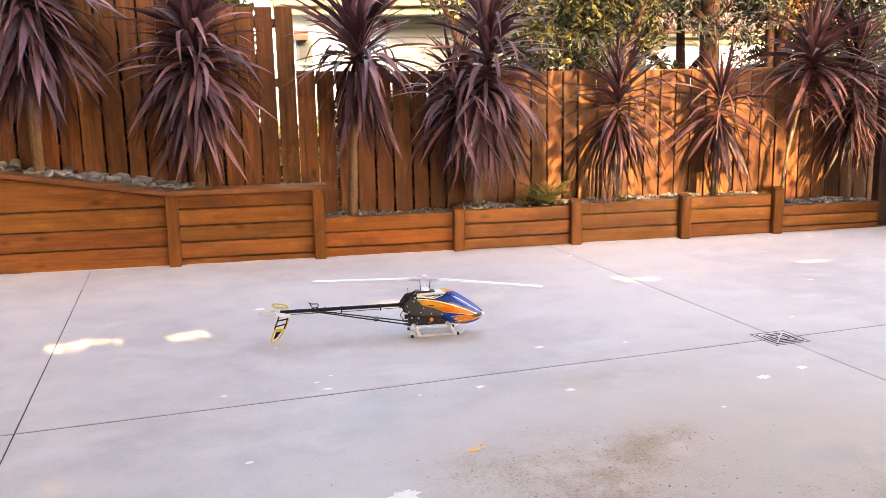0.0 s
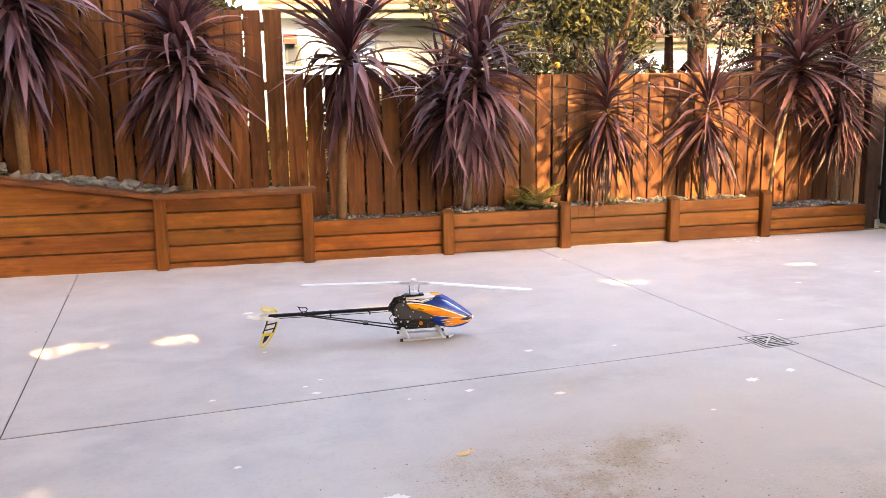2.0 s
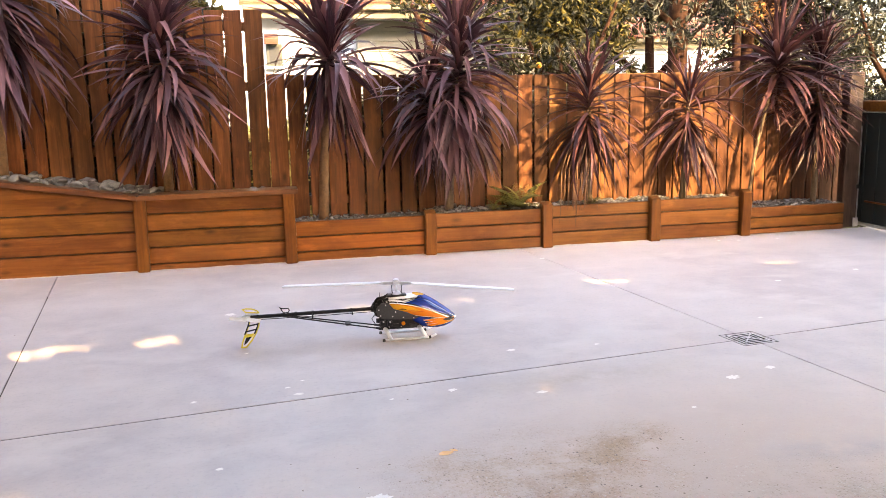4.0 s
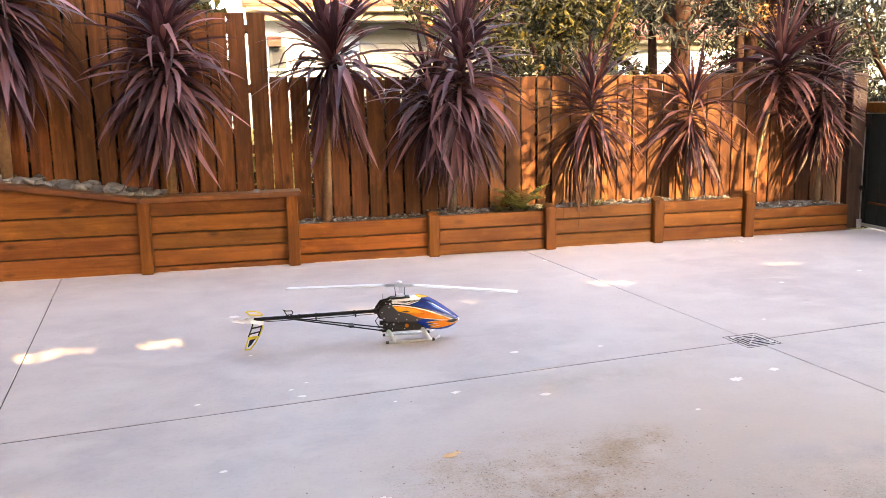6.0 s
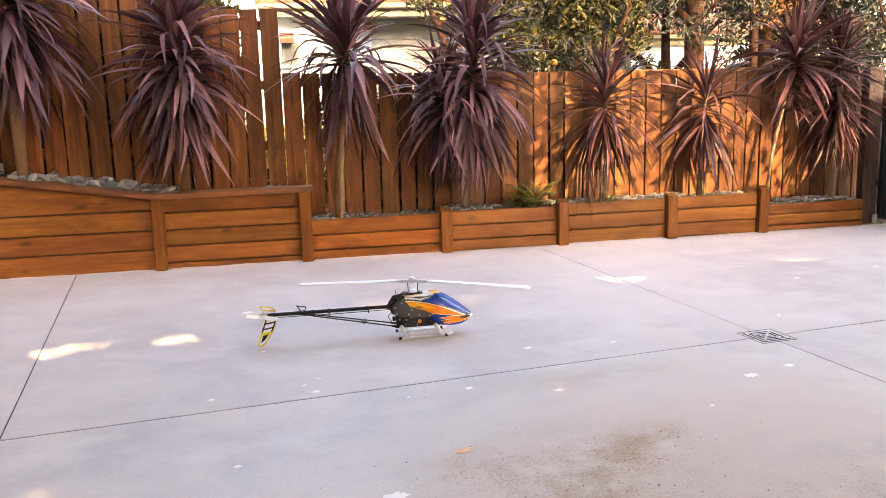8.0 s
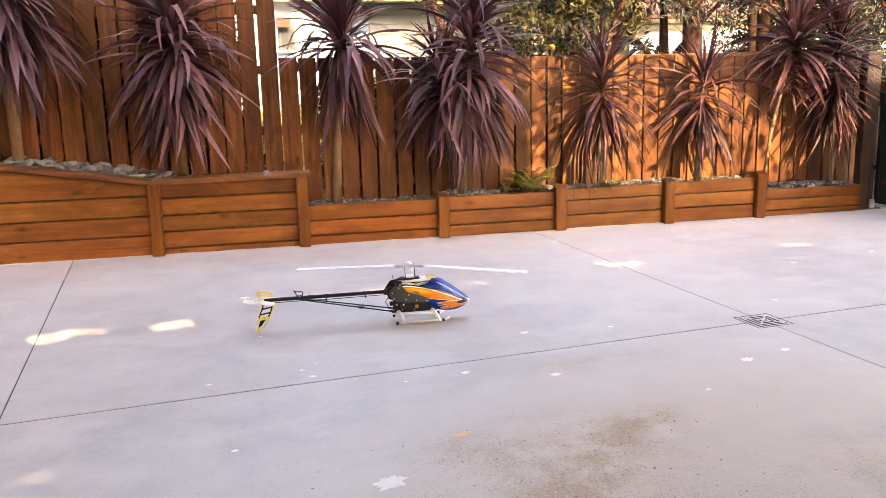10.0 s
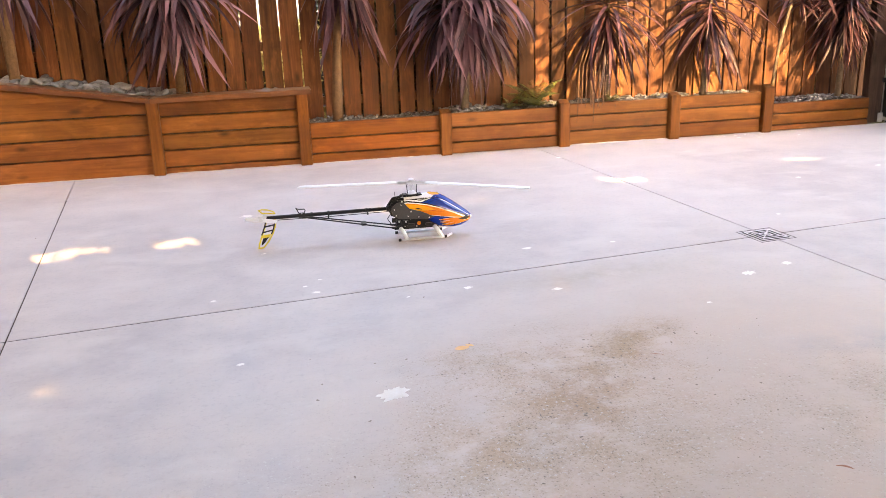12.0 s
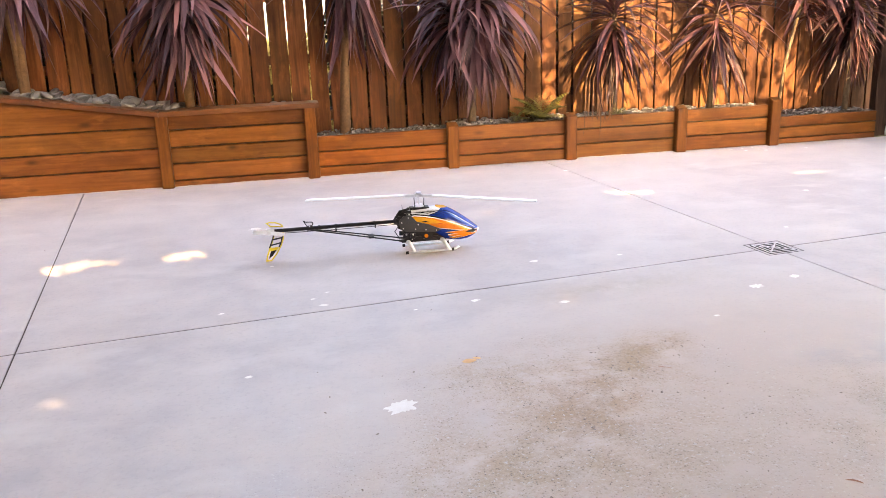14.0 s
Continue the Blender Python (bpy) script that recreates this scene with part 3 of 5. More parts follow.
def gravel_bed(x0, x1, z, count, size, seed):
    r2 = random.Random(seed)
    verts, faces = [], []
    ico = bmesh.new()
    bmesh.ops.create_icosphere(ico, subdivisions=1, radius=1)
    shape, tris = [v.co.copy() for v in ico.verts], [[v.index for v in f.verts] for f in ico.faces]
    ico.free()
    for _ in range(count):
        x = r2.uniform(x0, x1)
        drift = 0.5 + 0.9 * noise.noise(Vector((x * 2.3, seed, 0)))
        while r2.random() > drift:
            x = r2.uniform(x0, x1)
            drift = 0.5 + 0.9 * noise.noise(Vector((x * 2.3, seed, 0)))
        c = Vector((x, FRONT + r2.uniform(0.055, 0.43), z + r2.uniform(0.0, 0.01 + 0.035 * max(0.0, min(1.0, drift)))))
        s = r2.uniform(*size)
        q = Euler((r2.uniform(-0.6, 0.6), r2.uniform(-0.6, 0.6), r2.uniform(0, 6))).to_matrix()
        sc = Vector((s * r2.uniform(1, 1.6), s, s * r2.uniform(0.35, 0.6)))
        at = len(verts)
        verts += [tuple(c + q @ (Vector((v.x * sc.x, v.y * sc.y, v.z * sc.z)) * r2.uniform(0.85, 1.1))) for v in shape]
        faces += [[at + i for i in t] for t in tris]
    me = bpy.data.meshes.new("gravel")
    me.from_pydata(verts, [], faces)
    me.materials.append(GRAVEL)
    return me


tagged(new("gravel", gravel_bed(0.32, 1.62, 0.375, 420, (0.008, 0.018), 2)), "small dark gravel in the low planter", "gravel", kind="stuff")
tagged(new("gravel", gravel_bed(1.68, 5.1, 0.395, 900, (0.014, 0.038), 3)), "mixed grey and white gravel in the low planter", "gravel", kind="stuff")
tagged(new("gravel", gravel_bed(5.24, 6.42, 0.285, 480, (0.012, 0.03), 5)), "pale gravel at the end of the low planter", "gravel", kind="stuff")

# ---- paling fence ----
FY = 8.79
fence = thing("paling_fence", pose(0, FY, 0), "brown-stained timber paling fence with narrow gaps, stepping down", "fence")
edges = [-5.2 + 0.188 * k for k in range(15)] + [-2.383, -2.187, -1.98, -1.765, -1.562, -1.377]
edges += [-1.377 + 0.1852 * k for k in range(1, 7)] + [-0.083, 0.107, 0.304, 0.495, 0.691, 0.883, 1.071, 1.267, 1.44, 1.621]
edges += [1.621 + 0.186 * k for k in range(1, 5)] + [2.547, 2.725, 2.897, 3.071, 3.28, 3.486, 3.65, 3.83]
edges += [3.83 + 0.1785 * k for k in range(1, 8)] + [5.221, 5.398, 5.557, 5.7, 5.882, 6.06, 6.24, 6.42, 6.6, 6.79]
edges = sorted(set(round(e, 3) for e in edges))
frng = random.Random(11)
for a, c in zip(edges, edges[1:]):
    mid = (a + c) / 2
    if c - a < 0.08 or a < -3.9:
        continue
    tall = c < 0.2
    top = 2.465 + 0.12 * max(0, -0.4 - mid) if tall else 1.838 - 0.016 * max(0, mid - 0.3)
    gap = 0.021 if c < -0.4 else 0.014 if c < 0.45 else (0.02 if c < 1.7 else 0.015)
    if abs(c - 3.071) < 0.01:
        gap = 0.028
    w = c - a - gap
    bm = box((w, 0.018, top), (0, 0, top / 2), 0.003)
    part("paling", bm, PALING, fence, at=pose(mid + frng.uniform(-0.003, 0.003), frng.uniform(-0.006, 0.004), frng.uniform(-0.012, 0.0), 0, frng.uniform(-0.08, 0.08), 0))
for z, x0, x1 in ((1.74, 0.12, 6.45), (1.12, -3.9, 6.45), (0.55, -3.9, 6.45), (2.3, -3.9, 0.1), (1.72, -3.9, 0.1)):
    part("rail", box((x1 - x0, 0.045, 0.09), ((x0 + x1) / 2, 0.045, z), 0.004), RAIL, fence)
for x, h in ((-3.6, 2.4), (-1.75, 2.4), (0.02, 2.4), (1.9, 1.75), (4.2, 1.72), (6.38, 1.7)):
    part("fence_post", box((0.09, 0.09, h), (x, 0.115, h / 2), 0.005), DARKPOST, fence)

# ---- right end: gate post and dark gate ----
gate = thing("side_gate", pose(6.74, 7.6, 0), "dark green steel gate under an orange-stained timber rail", "gate")
part("panel", box((0.04, 1.84, 1.25), (0.02, 0.02, 0.675), 0.006), GATEMETAL, gate)
for k in range(9):
    part("rib", box((0.014, 0.03, 1.22), (-0.006, -0.8 + 0.205 * k, 0.675), 0.004), GATEMETAL, gate)
part("bottom_rail", box((0.05, 1.84, 0.035), (0.015, 0.02, 0.03), 0.004), ALU, gate, "pale aluminium bottom rail")
part("stile", box((0.05, 0.04, 1.28), (-0.005, 0.955, 0.65), 0.004), ALU, gate, "pale aluminium gate stile")
part("top_rail", box((0.07, 2.4, 0.12), (0.0, -0.2, 1.37), 0.008), SLEEPER, gate, "orange-stained timber top rail", at=Matrix())
part("latch_bar", box((0.03, 0.42, 0.02), (-0.022, 0.55, 0.30), 0.004), SLEEPER, gate, "short timber bar across the gate")
gpost = thing("gate_post", pose(6.565, 8.47, 0), "dark weathered timber gate post with a metal foot", "post")
part("shaft", box((0.19, 0.12, 1.75), (0, 0, 0.875), 0.012), DARKPOST, gpost)
part("edge_strip", box((0.022, 0.03, 1.12), (0.107, -0.03, 0.59), 0.004), ALU, gpost, "pale metal strip along the post")
part("foot_plate", box((0.06, 0.02, 0.10), (0.075, -0.072, 0.06), 0.004), ALU, gpost, "galvanised foot bracket")
part("hinge", box((0.03, 0.03, 0.05), (0.075, -0.068, 0.47), 0.004), BLACKMETAL, gpost, "black gate hinge")

# unseen walls and roof added to close the yard beside and behind the way
# they cut the sky light; the tall west wall darkens the left
for name, size, at, label in (
    ("wall_east", (0.12, 12.9, 1.38), (6.86, -0.12, 0.69), "unseen plain rendered wall added to close the yard"),
    ("wall_west", (0.12, 15.9, 7.6), (-4.0, 1.35, 3.8), "unseen tall brown painted wall added to darken the left"),
    ("ceiling", (10.7, 4.9, 0.12), (1.4, -4.1, 2.75), "unseen plain roof added to cut the sky light"),
    ("wall_south", (10.9, 0.15, 4.2), (1.45, -6.68, 2.1), "unseen plain rendered wall added behind the yard"),
):
    tagged(new(name, finish(box(size, at), name, BROWNPAINT if name == "wall_west" else WALLPAINT)), label, "wall", kind="structure")
# ---- purple cordylines ----
def strap_leaf(elev, droop, width, fold=0.25, rows=8, twist=0.0, kink=0.0):
    """A leaf one metre long that leaves the stem at an angle and bends over: folded along its middle, tapered to both ends."""
    bm = bmesh.new()
    x, z, prev = 0.0, 0.0, None
    for k in range(rows + 1):
        s = k / rows
        ang = elev - droop * s**1.15 - kink * min(1.0, max(0.0, (s - 0.4) / 0.3))
        if k:
            x += math.cos(ang) / rows
            z += math.sin(ang) / rows
        w = width * 0.5 * (0.38 + 0.62 * math.sin(math.pi * min(1, s * 1.25 + 0.12)) if s < 0.5 else max(0.02, (1 - ((s - 0.42) / 0.58) ** 1.45)))
        nx, nz = -math.sin(ang), math.cos(ang)
        tw = twist * s
        side = Vector((nx * math.sin(tw), math.cos(tw), nz * math.sin(tw)))
        up = Vector((nx, 0, nz)) * (fold * w)
        c = Vector((x, 0, z))
        row = [bm.verts.new(c + side * w + up), bm.verts.new(c), bm.verts.new(c - side * w + up)]
        if prev:
            for i in (0, 1):
                bm.faces.new((prev[i], prev[i + 1], row[i + 1], row[i]))
        prev = row
    return bm


def leaf_set(width, material, seed):
    """Leaves from upright young ones to old hanging ones."""
    r3 = random.Random(seed)
    out = []
    for k in range(14):
        a = k / 13
        row = []
        for _ in range(4):
            start = 87 - 166 * a**1.1 + r3.uniform(-13, 13)
            bend = 8 + 42 * math.sin(math.pi * min(1, 0.08 + a * 0.9)) + r3.uniform(-16, 26)
            elev, droop = radians(start), radians(max(2, min(bend, start + 88)))
            kink = radians(r3.uniform(30, 75)) if r3.random() < 0.2 and start > 0 else 0.0
            row.append(finish(strap_leaf(elev, droop, width * r3.uniform(0.85, 1.15), r3.uniform(0.15, 0.5), twist=r3.uniform(-0.8, 0.8), kink=kink), "leaf", material, True))
        out.append(row)
    return out


WIDE_RED, BROAD, NARROW, RED = leaf_set(0.066, LEAF_RED, 4), leaf_set(0.072, LEAF, 1), leaf_set(0.046, LEAF_RED, 2), leaf_set(0.064, LEAF, 3)


def cordyline(base, heads, leaves, seed, label, stem=0.035, bark=None):
    """heads: tip x offset, tip height, length of the leafy stem, count of leaves, their length, and how far the youngest and the oldest hang."""
    r4 = random.Random(seed)
    plant = thing("cordyline", pose(*base), label, "plant", "purple cordylines along the fence")
    for hx, hz, crown, count, length, youngest, oldest in heads:
        way = [(0, 0, -0.06), (hx * 0.15 + 0.01, 0.0, hz * 0.3), (hx * 0.6, 0.01, hz * 0.66), (hx, 0, hz)]
        bm = tube(way, [stem * 1.25, stem, stem * 0.9, stem * 0.5], 10)
        part("trunk", bm, bark or BARK, plant, smooth=True)
        turn = r4.uniform(0, 360)
        for k in range(count):
            a = (k + 0.5) / count
            age = youngest + (oldest - youngest) * a**0.95
            kind = leaves[max(0, min(13, int(age * 13.99 + r4.uniform(-1.0, 1.0))))]
            turn += 137.5 + r4.uniform(-14, 14)
            s = length * (0.84 + 0.18 * min(1, a * 1.6)) * r4.uniform(0.70, 1.15)
            z = hz - crown * a
            cx = hx if crown < 0.5 * hz else hx * (0.6 + 0.4 * (z - hz * 0.5) / (hz * 0.5) if z > hz * 0.5 else 0.6)
            # leaves that would grow into the fence are bent along it
            yaw = turn % 360
            if 35 < yaw < 145:
                back = math.sin(radians(yaw))
                s *= 1 - 0.5 * max(0, back - 0.35)
            elif math.sin(radians(yaw)) > 0.3:
                s *= 0.8
            part("leaf", r4.choice(kind), None, plant, at=pose(cx, 0, z, r4.uniform(-24, 24), r4.uniform(-13, 13), yaw) @ Matrix.Scale(s, 4))
    return plant


PY = 8.52
cordyline((-2.32, PY, 0.88), [(0.06, 2.05, 0.85, 320, 0.98, 0, 0.92), (-0.18, 1.85, 0.55, 100, 0.80, 0, 0.92)], BROAD, 21, "purple cordyline with two stems and broad hanging leaves", 0.038, STEMBARK)
cordyline((-0.87, PY, 0.70), [(0.03, 1.66, 0.85, 380, 0.82, 0, 0.95)], BROAD, 22, "dense purple cordyline with a long skirt of hanging leaves", 0.038, STEMBARK)
cordyline((0.60, PY, 0.40), [(0.14, 1.76, 0.30, 120, 0.92, 0, 0.50), (0.13, 1.66, 0.26, 85, 0.94, 0.86, 1.0)], BROAD, 23, "purple cordyline with a bare stem and long broad leaves", 0.046, STEMBARK)
cordyline((1.90, PY, 0.40), [(0.14, 1.84, 0.95, 340, 0.86, 0, 0.92), (-0.20, 1.36, 0.5, 150, 0.76, 0, 0.92)], RED, 24, "large dense purple cordyline with a second lower head")
cordyline((3.43, PY, 0.40), [(0.0, 1.24, 0.48, 180, 0.80, 0, 0.95)], NARROW, 25, "reddish purple cordyline with narrow arching leaves")
cordyline((4.53, PY, 0.40), [(0.05, 1.18, 0.42, 150, 0.78, 0, 0.92)], NARROW, 26, "reddish purple cordyline with sparse arching leaves", 0.03)
cordyline((5.34, PY, 0.40), [(0.31, 1.58, 0.24, 120, 0.84, 0, 0.60), (0.29, 1.42, 0.52, 170, 0.33, 0.3, 0.62)], WIDE_RED, 27, "purple cordyline on a thin leaning pale stem", 0.016, PALEBARK)
cordyline((6.16, PY, 0.28), [(0.0, 1.74, 0.90, 430, 0.64, 0.05, 0.86), (0.05, 0.92, 0.24, 70, 0.48, 0.3, 0.95)], NARROW, 28, "reddish purple cordyline with a pale stem beside the gate post", 0.026, PALEBARK)

# fern and weeds in the low planter
def fern(base, fronds, length, seed):
    r5 = random.Random(seed)
    plant = thing("fern", pose(*base), "small green fern with feathery fronds in gravel", "fern")
    for k in range(fronds):
        yaw, elev, s = r5.uniform(0, 360), radians(r5.uniform(38, 85)), length * r5.uniform(0.7, 1.1)
        bm = bmesh.new()
        x = z = 0.0
        for i in range(16):
            t = i / 15
            ang = elev - 1.15 * t
            x, z = x + math.cos(ang) * s / 15, z + math.sin(ang) * s / 15
            w = 0.30 * s * math.sin(math.pi * (0.12 + 0.86 * t)) ** 0.8
            for sg in (1, -1):
                c = Vector((x, 0, z))
                tip = c + Vector((0.35 * w, sg * w, -0.25 * w))
                q = Vector((s * 0.022, 0, 0))
                bm.faces.new([bm.verts.new(p) for p in (c - q, (c + tip) / 2 - q * 1.2, tip, (c + tip) / 2 + q * 1.2, c + q)])
        part("frond", bm, FERN, plant, at=pose(0, 0, 0, 0, 0, yaw))


fern((2.64, 8.48, 0.40), 20, 0.37, 3)
fern((2.36, 8.52, 0.40), 9, 0.2, 4)
fern((3.43, 8.43, 0.415), 16, 0.13, 5)
fern((3.95, 8.46, 0.42), 8, 0.10, 6)
fern((2.05, 8.46, 0.40), 6, 0.09, 7)

# dead leaves that hang from the cordyline over the planter's edge
dr = random.Random(15)
for k in range(11):
    x, drop, w = 3.2 + dr.gauss(0, 0.05), dr.uniform(0.02, 0.10) + (0.16 if k in (3, 7) else 0), dr.uniform(0.010, 0.022)
    way = [(x + 0.16, PY - 0.02, 1.0), (x + 0.05, 8.40, 0.80), (x + 0.01, FRONT - 0.02, 0.55), (x, FRONT - 0.026, 0.44 - drop * 0.5), (x + dr.uniform(-0.02, 0.02), FRONT - 0.022, 0.44 - drop)]
    bm, prev = bmesh.new(), None
    for i, p in enumerate(way):
        half = w * (0.8, 1.0, 0.9, 0.6, 0.12)[i] / 2
        row = [bm.verts.new((p[0] + d * half, p[1] - (0.004 if d == 0 else 0), p[2])) for d in (-1, 0, 1)]
        if prev:
            for j in (0, 1):
                bm.faces.new((prev[j], prev[j + 1], row[j + 1], row[j]))
        prev = row
    tagged(new("dead_leaf", finish(bm, "dead_leaf", DEADLEAF, True)), "withered brown cordyline leaf hanging over the planter board", "leaf", "withered leaves over the planter")

# ---- the model helicopter, parked with its rotor at rest ----
heli = thing("model_helicopter", pose(0.842, 5.45, 0, 0, 0, -1.0), "radio-controlled model helicopter with blue and orange canopy on white skids", "model helicopter")

STATIONS = [(-0.085, 0.200, 0.268, 0.045), (-0.06, 0.188, 0.280, 0.058), (0.0, 0.166, 0.289, 0.070), (0.07, 0.138, 0.296, 0.077), (0.12, 0.098, 0.300, 0.080), (0.17, 0.066, 0.292, 0.080), (0.22, 0.055, 0.266, 0.076), (0.27, 0.052, 0.233, 0.068), (0.32, 0.058, 0.196, 0.054), (0.36, 0.074, 0.164, 0.038), (0.388, 0.094, 0.138, 0.021), (0.402, 0.110, 0.122, 0.007)]


def lerp_table(x, col):
    return float(np.interp(x, [s[0] for s in STATIONS], [s[col] for s in STATIONS]))


def canopy_point(x, a, grow=1.0):
    """A place on the shell: x along it, a the angle round it; grow lifts paint off the shell."""
    zb, zt, hw = lerp_table(x, 1), lerp_table(x, 2), lerp_table(x, 3)
    cy, cz = math.copysign(abs(math.cos(a)) ** 0.75, math.cos(a)), math.copysign(abs(math.sin(a)) ** 0.85, math.sin(a))
    narrow = 1 - 0.35 * max(0, cz) ** 2
    return Vector((x, grow * hw * cy * narrow, (zb + zt) / 2 + grow * (zt - zb) / 2 * cz))


def canopy_angle(x, z):
    zb, zt = lerp_table(x, 1), lerp_table(x, 2)
    c = max(-0.999, min(0.999, (z - (zb + zt) / 2) / ((zt - zb) / 2)))
    return math.asin(math.copysign(abs(c) ** (1 / 0.85), c))


bm = bmesh.new()
NX, NA, prev = 60, 48, None
for i in range(NX + 1):
    x = -0.085 + 0.487 * (i / NX)
    ring = [bm.verts.new(canopy_point(x, 2 * math.pi * k / NA)) for k in range(NA)]
    if prev:
        for k in range(NA):
            bm.faces.new((prev[k], prev[(k + 1) % NA], ring[(k + 1) % NA], ring[k]))
    else:
        bm.faces.new(ring[::-1])
    prev = ring
bm.faces.new(prev)
canopy = part("canopy", bm, C_BLUE, heli, "glossy blue canopy with orange teardrops and white stripes", True)


def stripe(name, material, xs, lows, highs, lift, label, over_top=False):
    """A painted band on the canopy between two curves, on both sides, or in one piece over the top."""
    for sy in ((1,) if over_top else (1, -1)):
        bm = bmesh.new()
        prev = None
        for i in range(41):
            x = xs[0] + (xs[-1] - xs[0]) * i / 40
            a0 = canopy_angle(x, float(np.interp(x, xs, lows)))
            a1 = math.pi - a0 if over_top else canopy_angle(x, float(np.interp(x, xs, highs)))
            n = 24 if over_top else 8
            row = []
            for k in range(n + 1):
                p = canopy_point(x, a0 + (a1 - a0) * k / n, lift)
                row.append(bm.verts.new((p.x, p.y * sy, p.z)))
            if prev:
                for k in range(n):
                    bm.faces.new((prev[k], prev[k + 1], row[k + 1], row[k]))
            prev = row
        part(name, bm, material, canopy, label, True)


TX = [-0.078, -0.066, -0.04, 0.02, 0.09, 0.16, 0.23, 0.29, 0.335]
TL = [0.226, 0.210, 0.198, 0.180, 0.166, 0.154, 0.142, 0.130, 0.121]
TH = [0.228, 0.243, 0.247, 0.241, 0.228, 0.206, 0.177, 0.150, 0.124]


def grown(v, d):
    return [q + d for q in v]


stripe("rear_panel", C_WHITE, [-0.084, -0.02, 0.05, 0.11, 0.15], [0.243, 0.247, 0.250, 0.264, 0.291], [], 1.006, "white rear top of the canopy", True)
stripe("top_patch", C_YELLOW, [0.105, 0.13, 0.155, 0.18], [0.295, 0.286, 0.285, 0.283], [], 1.012, "amber patch on top of the canopy", True)
for k in range(5):
    stripe("streak", C_BLACK, [-0.06 + 0.035 * k, 0.02 + 0.035 * k, 0.10 + 0.035 * k], [0.270 + 0.002 * k, 0.264 + 0.001 * k, 0.246 - 0.003 * k], [0.2705 + 0.002 * k, 0.2685 + 0.001 * k, 0.2465 - 0.003 * k], 1.014, "black streak")
stripe("outline", C_BLACK, [TX[0] - 0.003] + TX[1:-1] + [0.355], grown(TL, -0.008), grown(TH, 0.014), 1.010, "black outline of the teardrop")
stripe("outline", C_WHITE, TX[:-1] + [0.348], grown(TL, -0.003), grown(TH, 0.006), 1.016, "white outline of the teardrop")
stripe("teardrop", C_ORANGE, TX, TL, TH, 1.022, "orange teardrop")
stripe("teardrop_glow", C_YELLOW, TX[1:6], [0.213, 0.206, 0.196, 0.192, 0.186], [0.238, 0.243, 0.236, 0.219, 0.1865], 1.027, "amber middle of the teardrop")
stripe("teardrop_mark", C_BLACK, [0.005, 0.03, 0.055], [0.208, 0.206, 0.203], [0.211, 0.214, 0.206], 1.031, "small dark lettering drawn as a bar")
stripe("teardrop_mark", C_RED, [0.06, 0.13, 0.20], [0.199, 0.189, 0.176], [0.2, 0.193, 0.1765], 1.031, "thin red stroke")
# reflection on the screen, painted as a light blue band
stripe("glint", C_SKYBLUE, [0.17, 0.22, 0.29, 0.37], [0.262, 0.222, 0.178, 0.136], [0.268, 0.236, 0.190, 0.1365], 1.009, "light blue glint painted on the screen")
stripe("crest", C_WHITE, [0.15, 0.22, 0.30, 0.39], [0.276, 0.236, 0.182, 0.122], [0.2765, 0.241, 0.187, 0.1225], 1.010, "white line along the screen")
for k, (z0, z1, t) in enumerate(((0.120, 0.118, 0.0085), (0.101, 0.109, 0.0085), (0.082, 0.099, 0.0075))):
    fx = [0.165 + 0.012 * k, 0.22, 0.30, 0.385]
    mid = [z0 + 0.004, z0, (z0 + z1) / 2, z1]
    wide = [0.0005, t, t, t * 0.35]
    stripe("flame_edge", C_BLACK, fx, [m - w - 0.0042 for m, w in zip(mid, wide)], [m + w + 0.0042 for m, w in zip(mid, wide)], 1.006, "black edge of a painted flame")
    stripe("flame_edge", C_WHITE, fx, [m - w - 0.0012 for m, w in zip(mid, wide)], [m + w + 0.0012 for m, w in zip(mid, wide)], 1.010, "edge of a painted flame")
    stripe("flame", C_ORANGE, fx, [m - w for m, w in zip(mid, wide)], [m + w for m, w in zip(mid, wide)], 1.014, "orange painted flame")
stripe("nose_patch", C_BLACK, [0.30, 0.325, 0.355, 0.386], [0.1155, 0.106, 0.102, 0.112], [0.117, 0.124, 0.126, 0.116], 1.022, "black patch under the nose")
stripe("nose", C_WHITE, [0.388, 0.395, 0.402], [0.103, 0.108, 0.112], [0.130, 0.126, 0.121], 1.02, "white nose tip")

for sy in (-1, 1):
    side = prism([(-0.165, 0.225), (-0.15, 0.165), (-0.115, 0.15), (-0.115, 0.072), (0.15, 0.066), (0.16, 0.10), (0.06, 0.16), (-0.05, 0.20), (-0.06, 0.285), (-0.13, 0.272)], 0.003, offset=sy * 0.036)
    part("side_frame", side, CARBON, heli)
for sy in (-1, 1):
    plate = prism([(-0.150, 0.222), (-0.140, 0.172), (-0.10, 0.150), (0.10, 0.136), (0.135, 0.150), (0.05, 0.19), (-0.03, 0.215), (-0.07, 0.262), (-0.115, 0.258)], 0.003, offset=sy * 0.0805)
    plate_part = part("cheek_plate", plate, CARBONPLATE, heli, "dark grey carbon cheek plate with bolts")
    for x, z in ((-0.13, 0.215), (-0.12, 0.175), (-0.085, 0.245), (-0.04, 0.165), (0.03, 0.155), (0.10, 0.147), (-0.02, 0.195)):
        part("bolt", tube([(x, sy * 0.082, z), (x, sy * 0.0855, z)], 0.0038, 8), SILVER, plate_part)
part("bottom_plate", box((0.30, 0.07, 0.006), (0.02, 0, 0.068), 0.001), CARBON, heli)
part("gear_case", tube([(-0.02, 0, 0.145), (-0.02, 0, 0.16)], 0.052, 28), BLACKMETAL, heli)
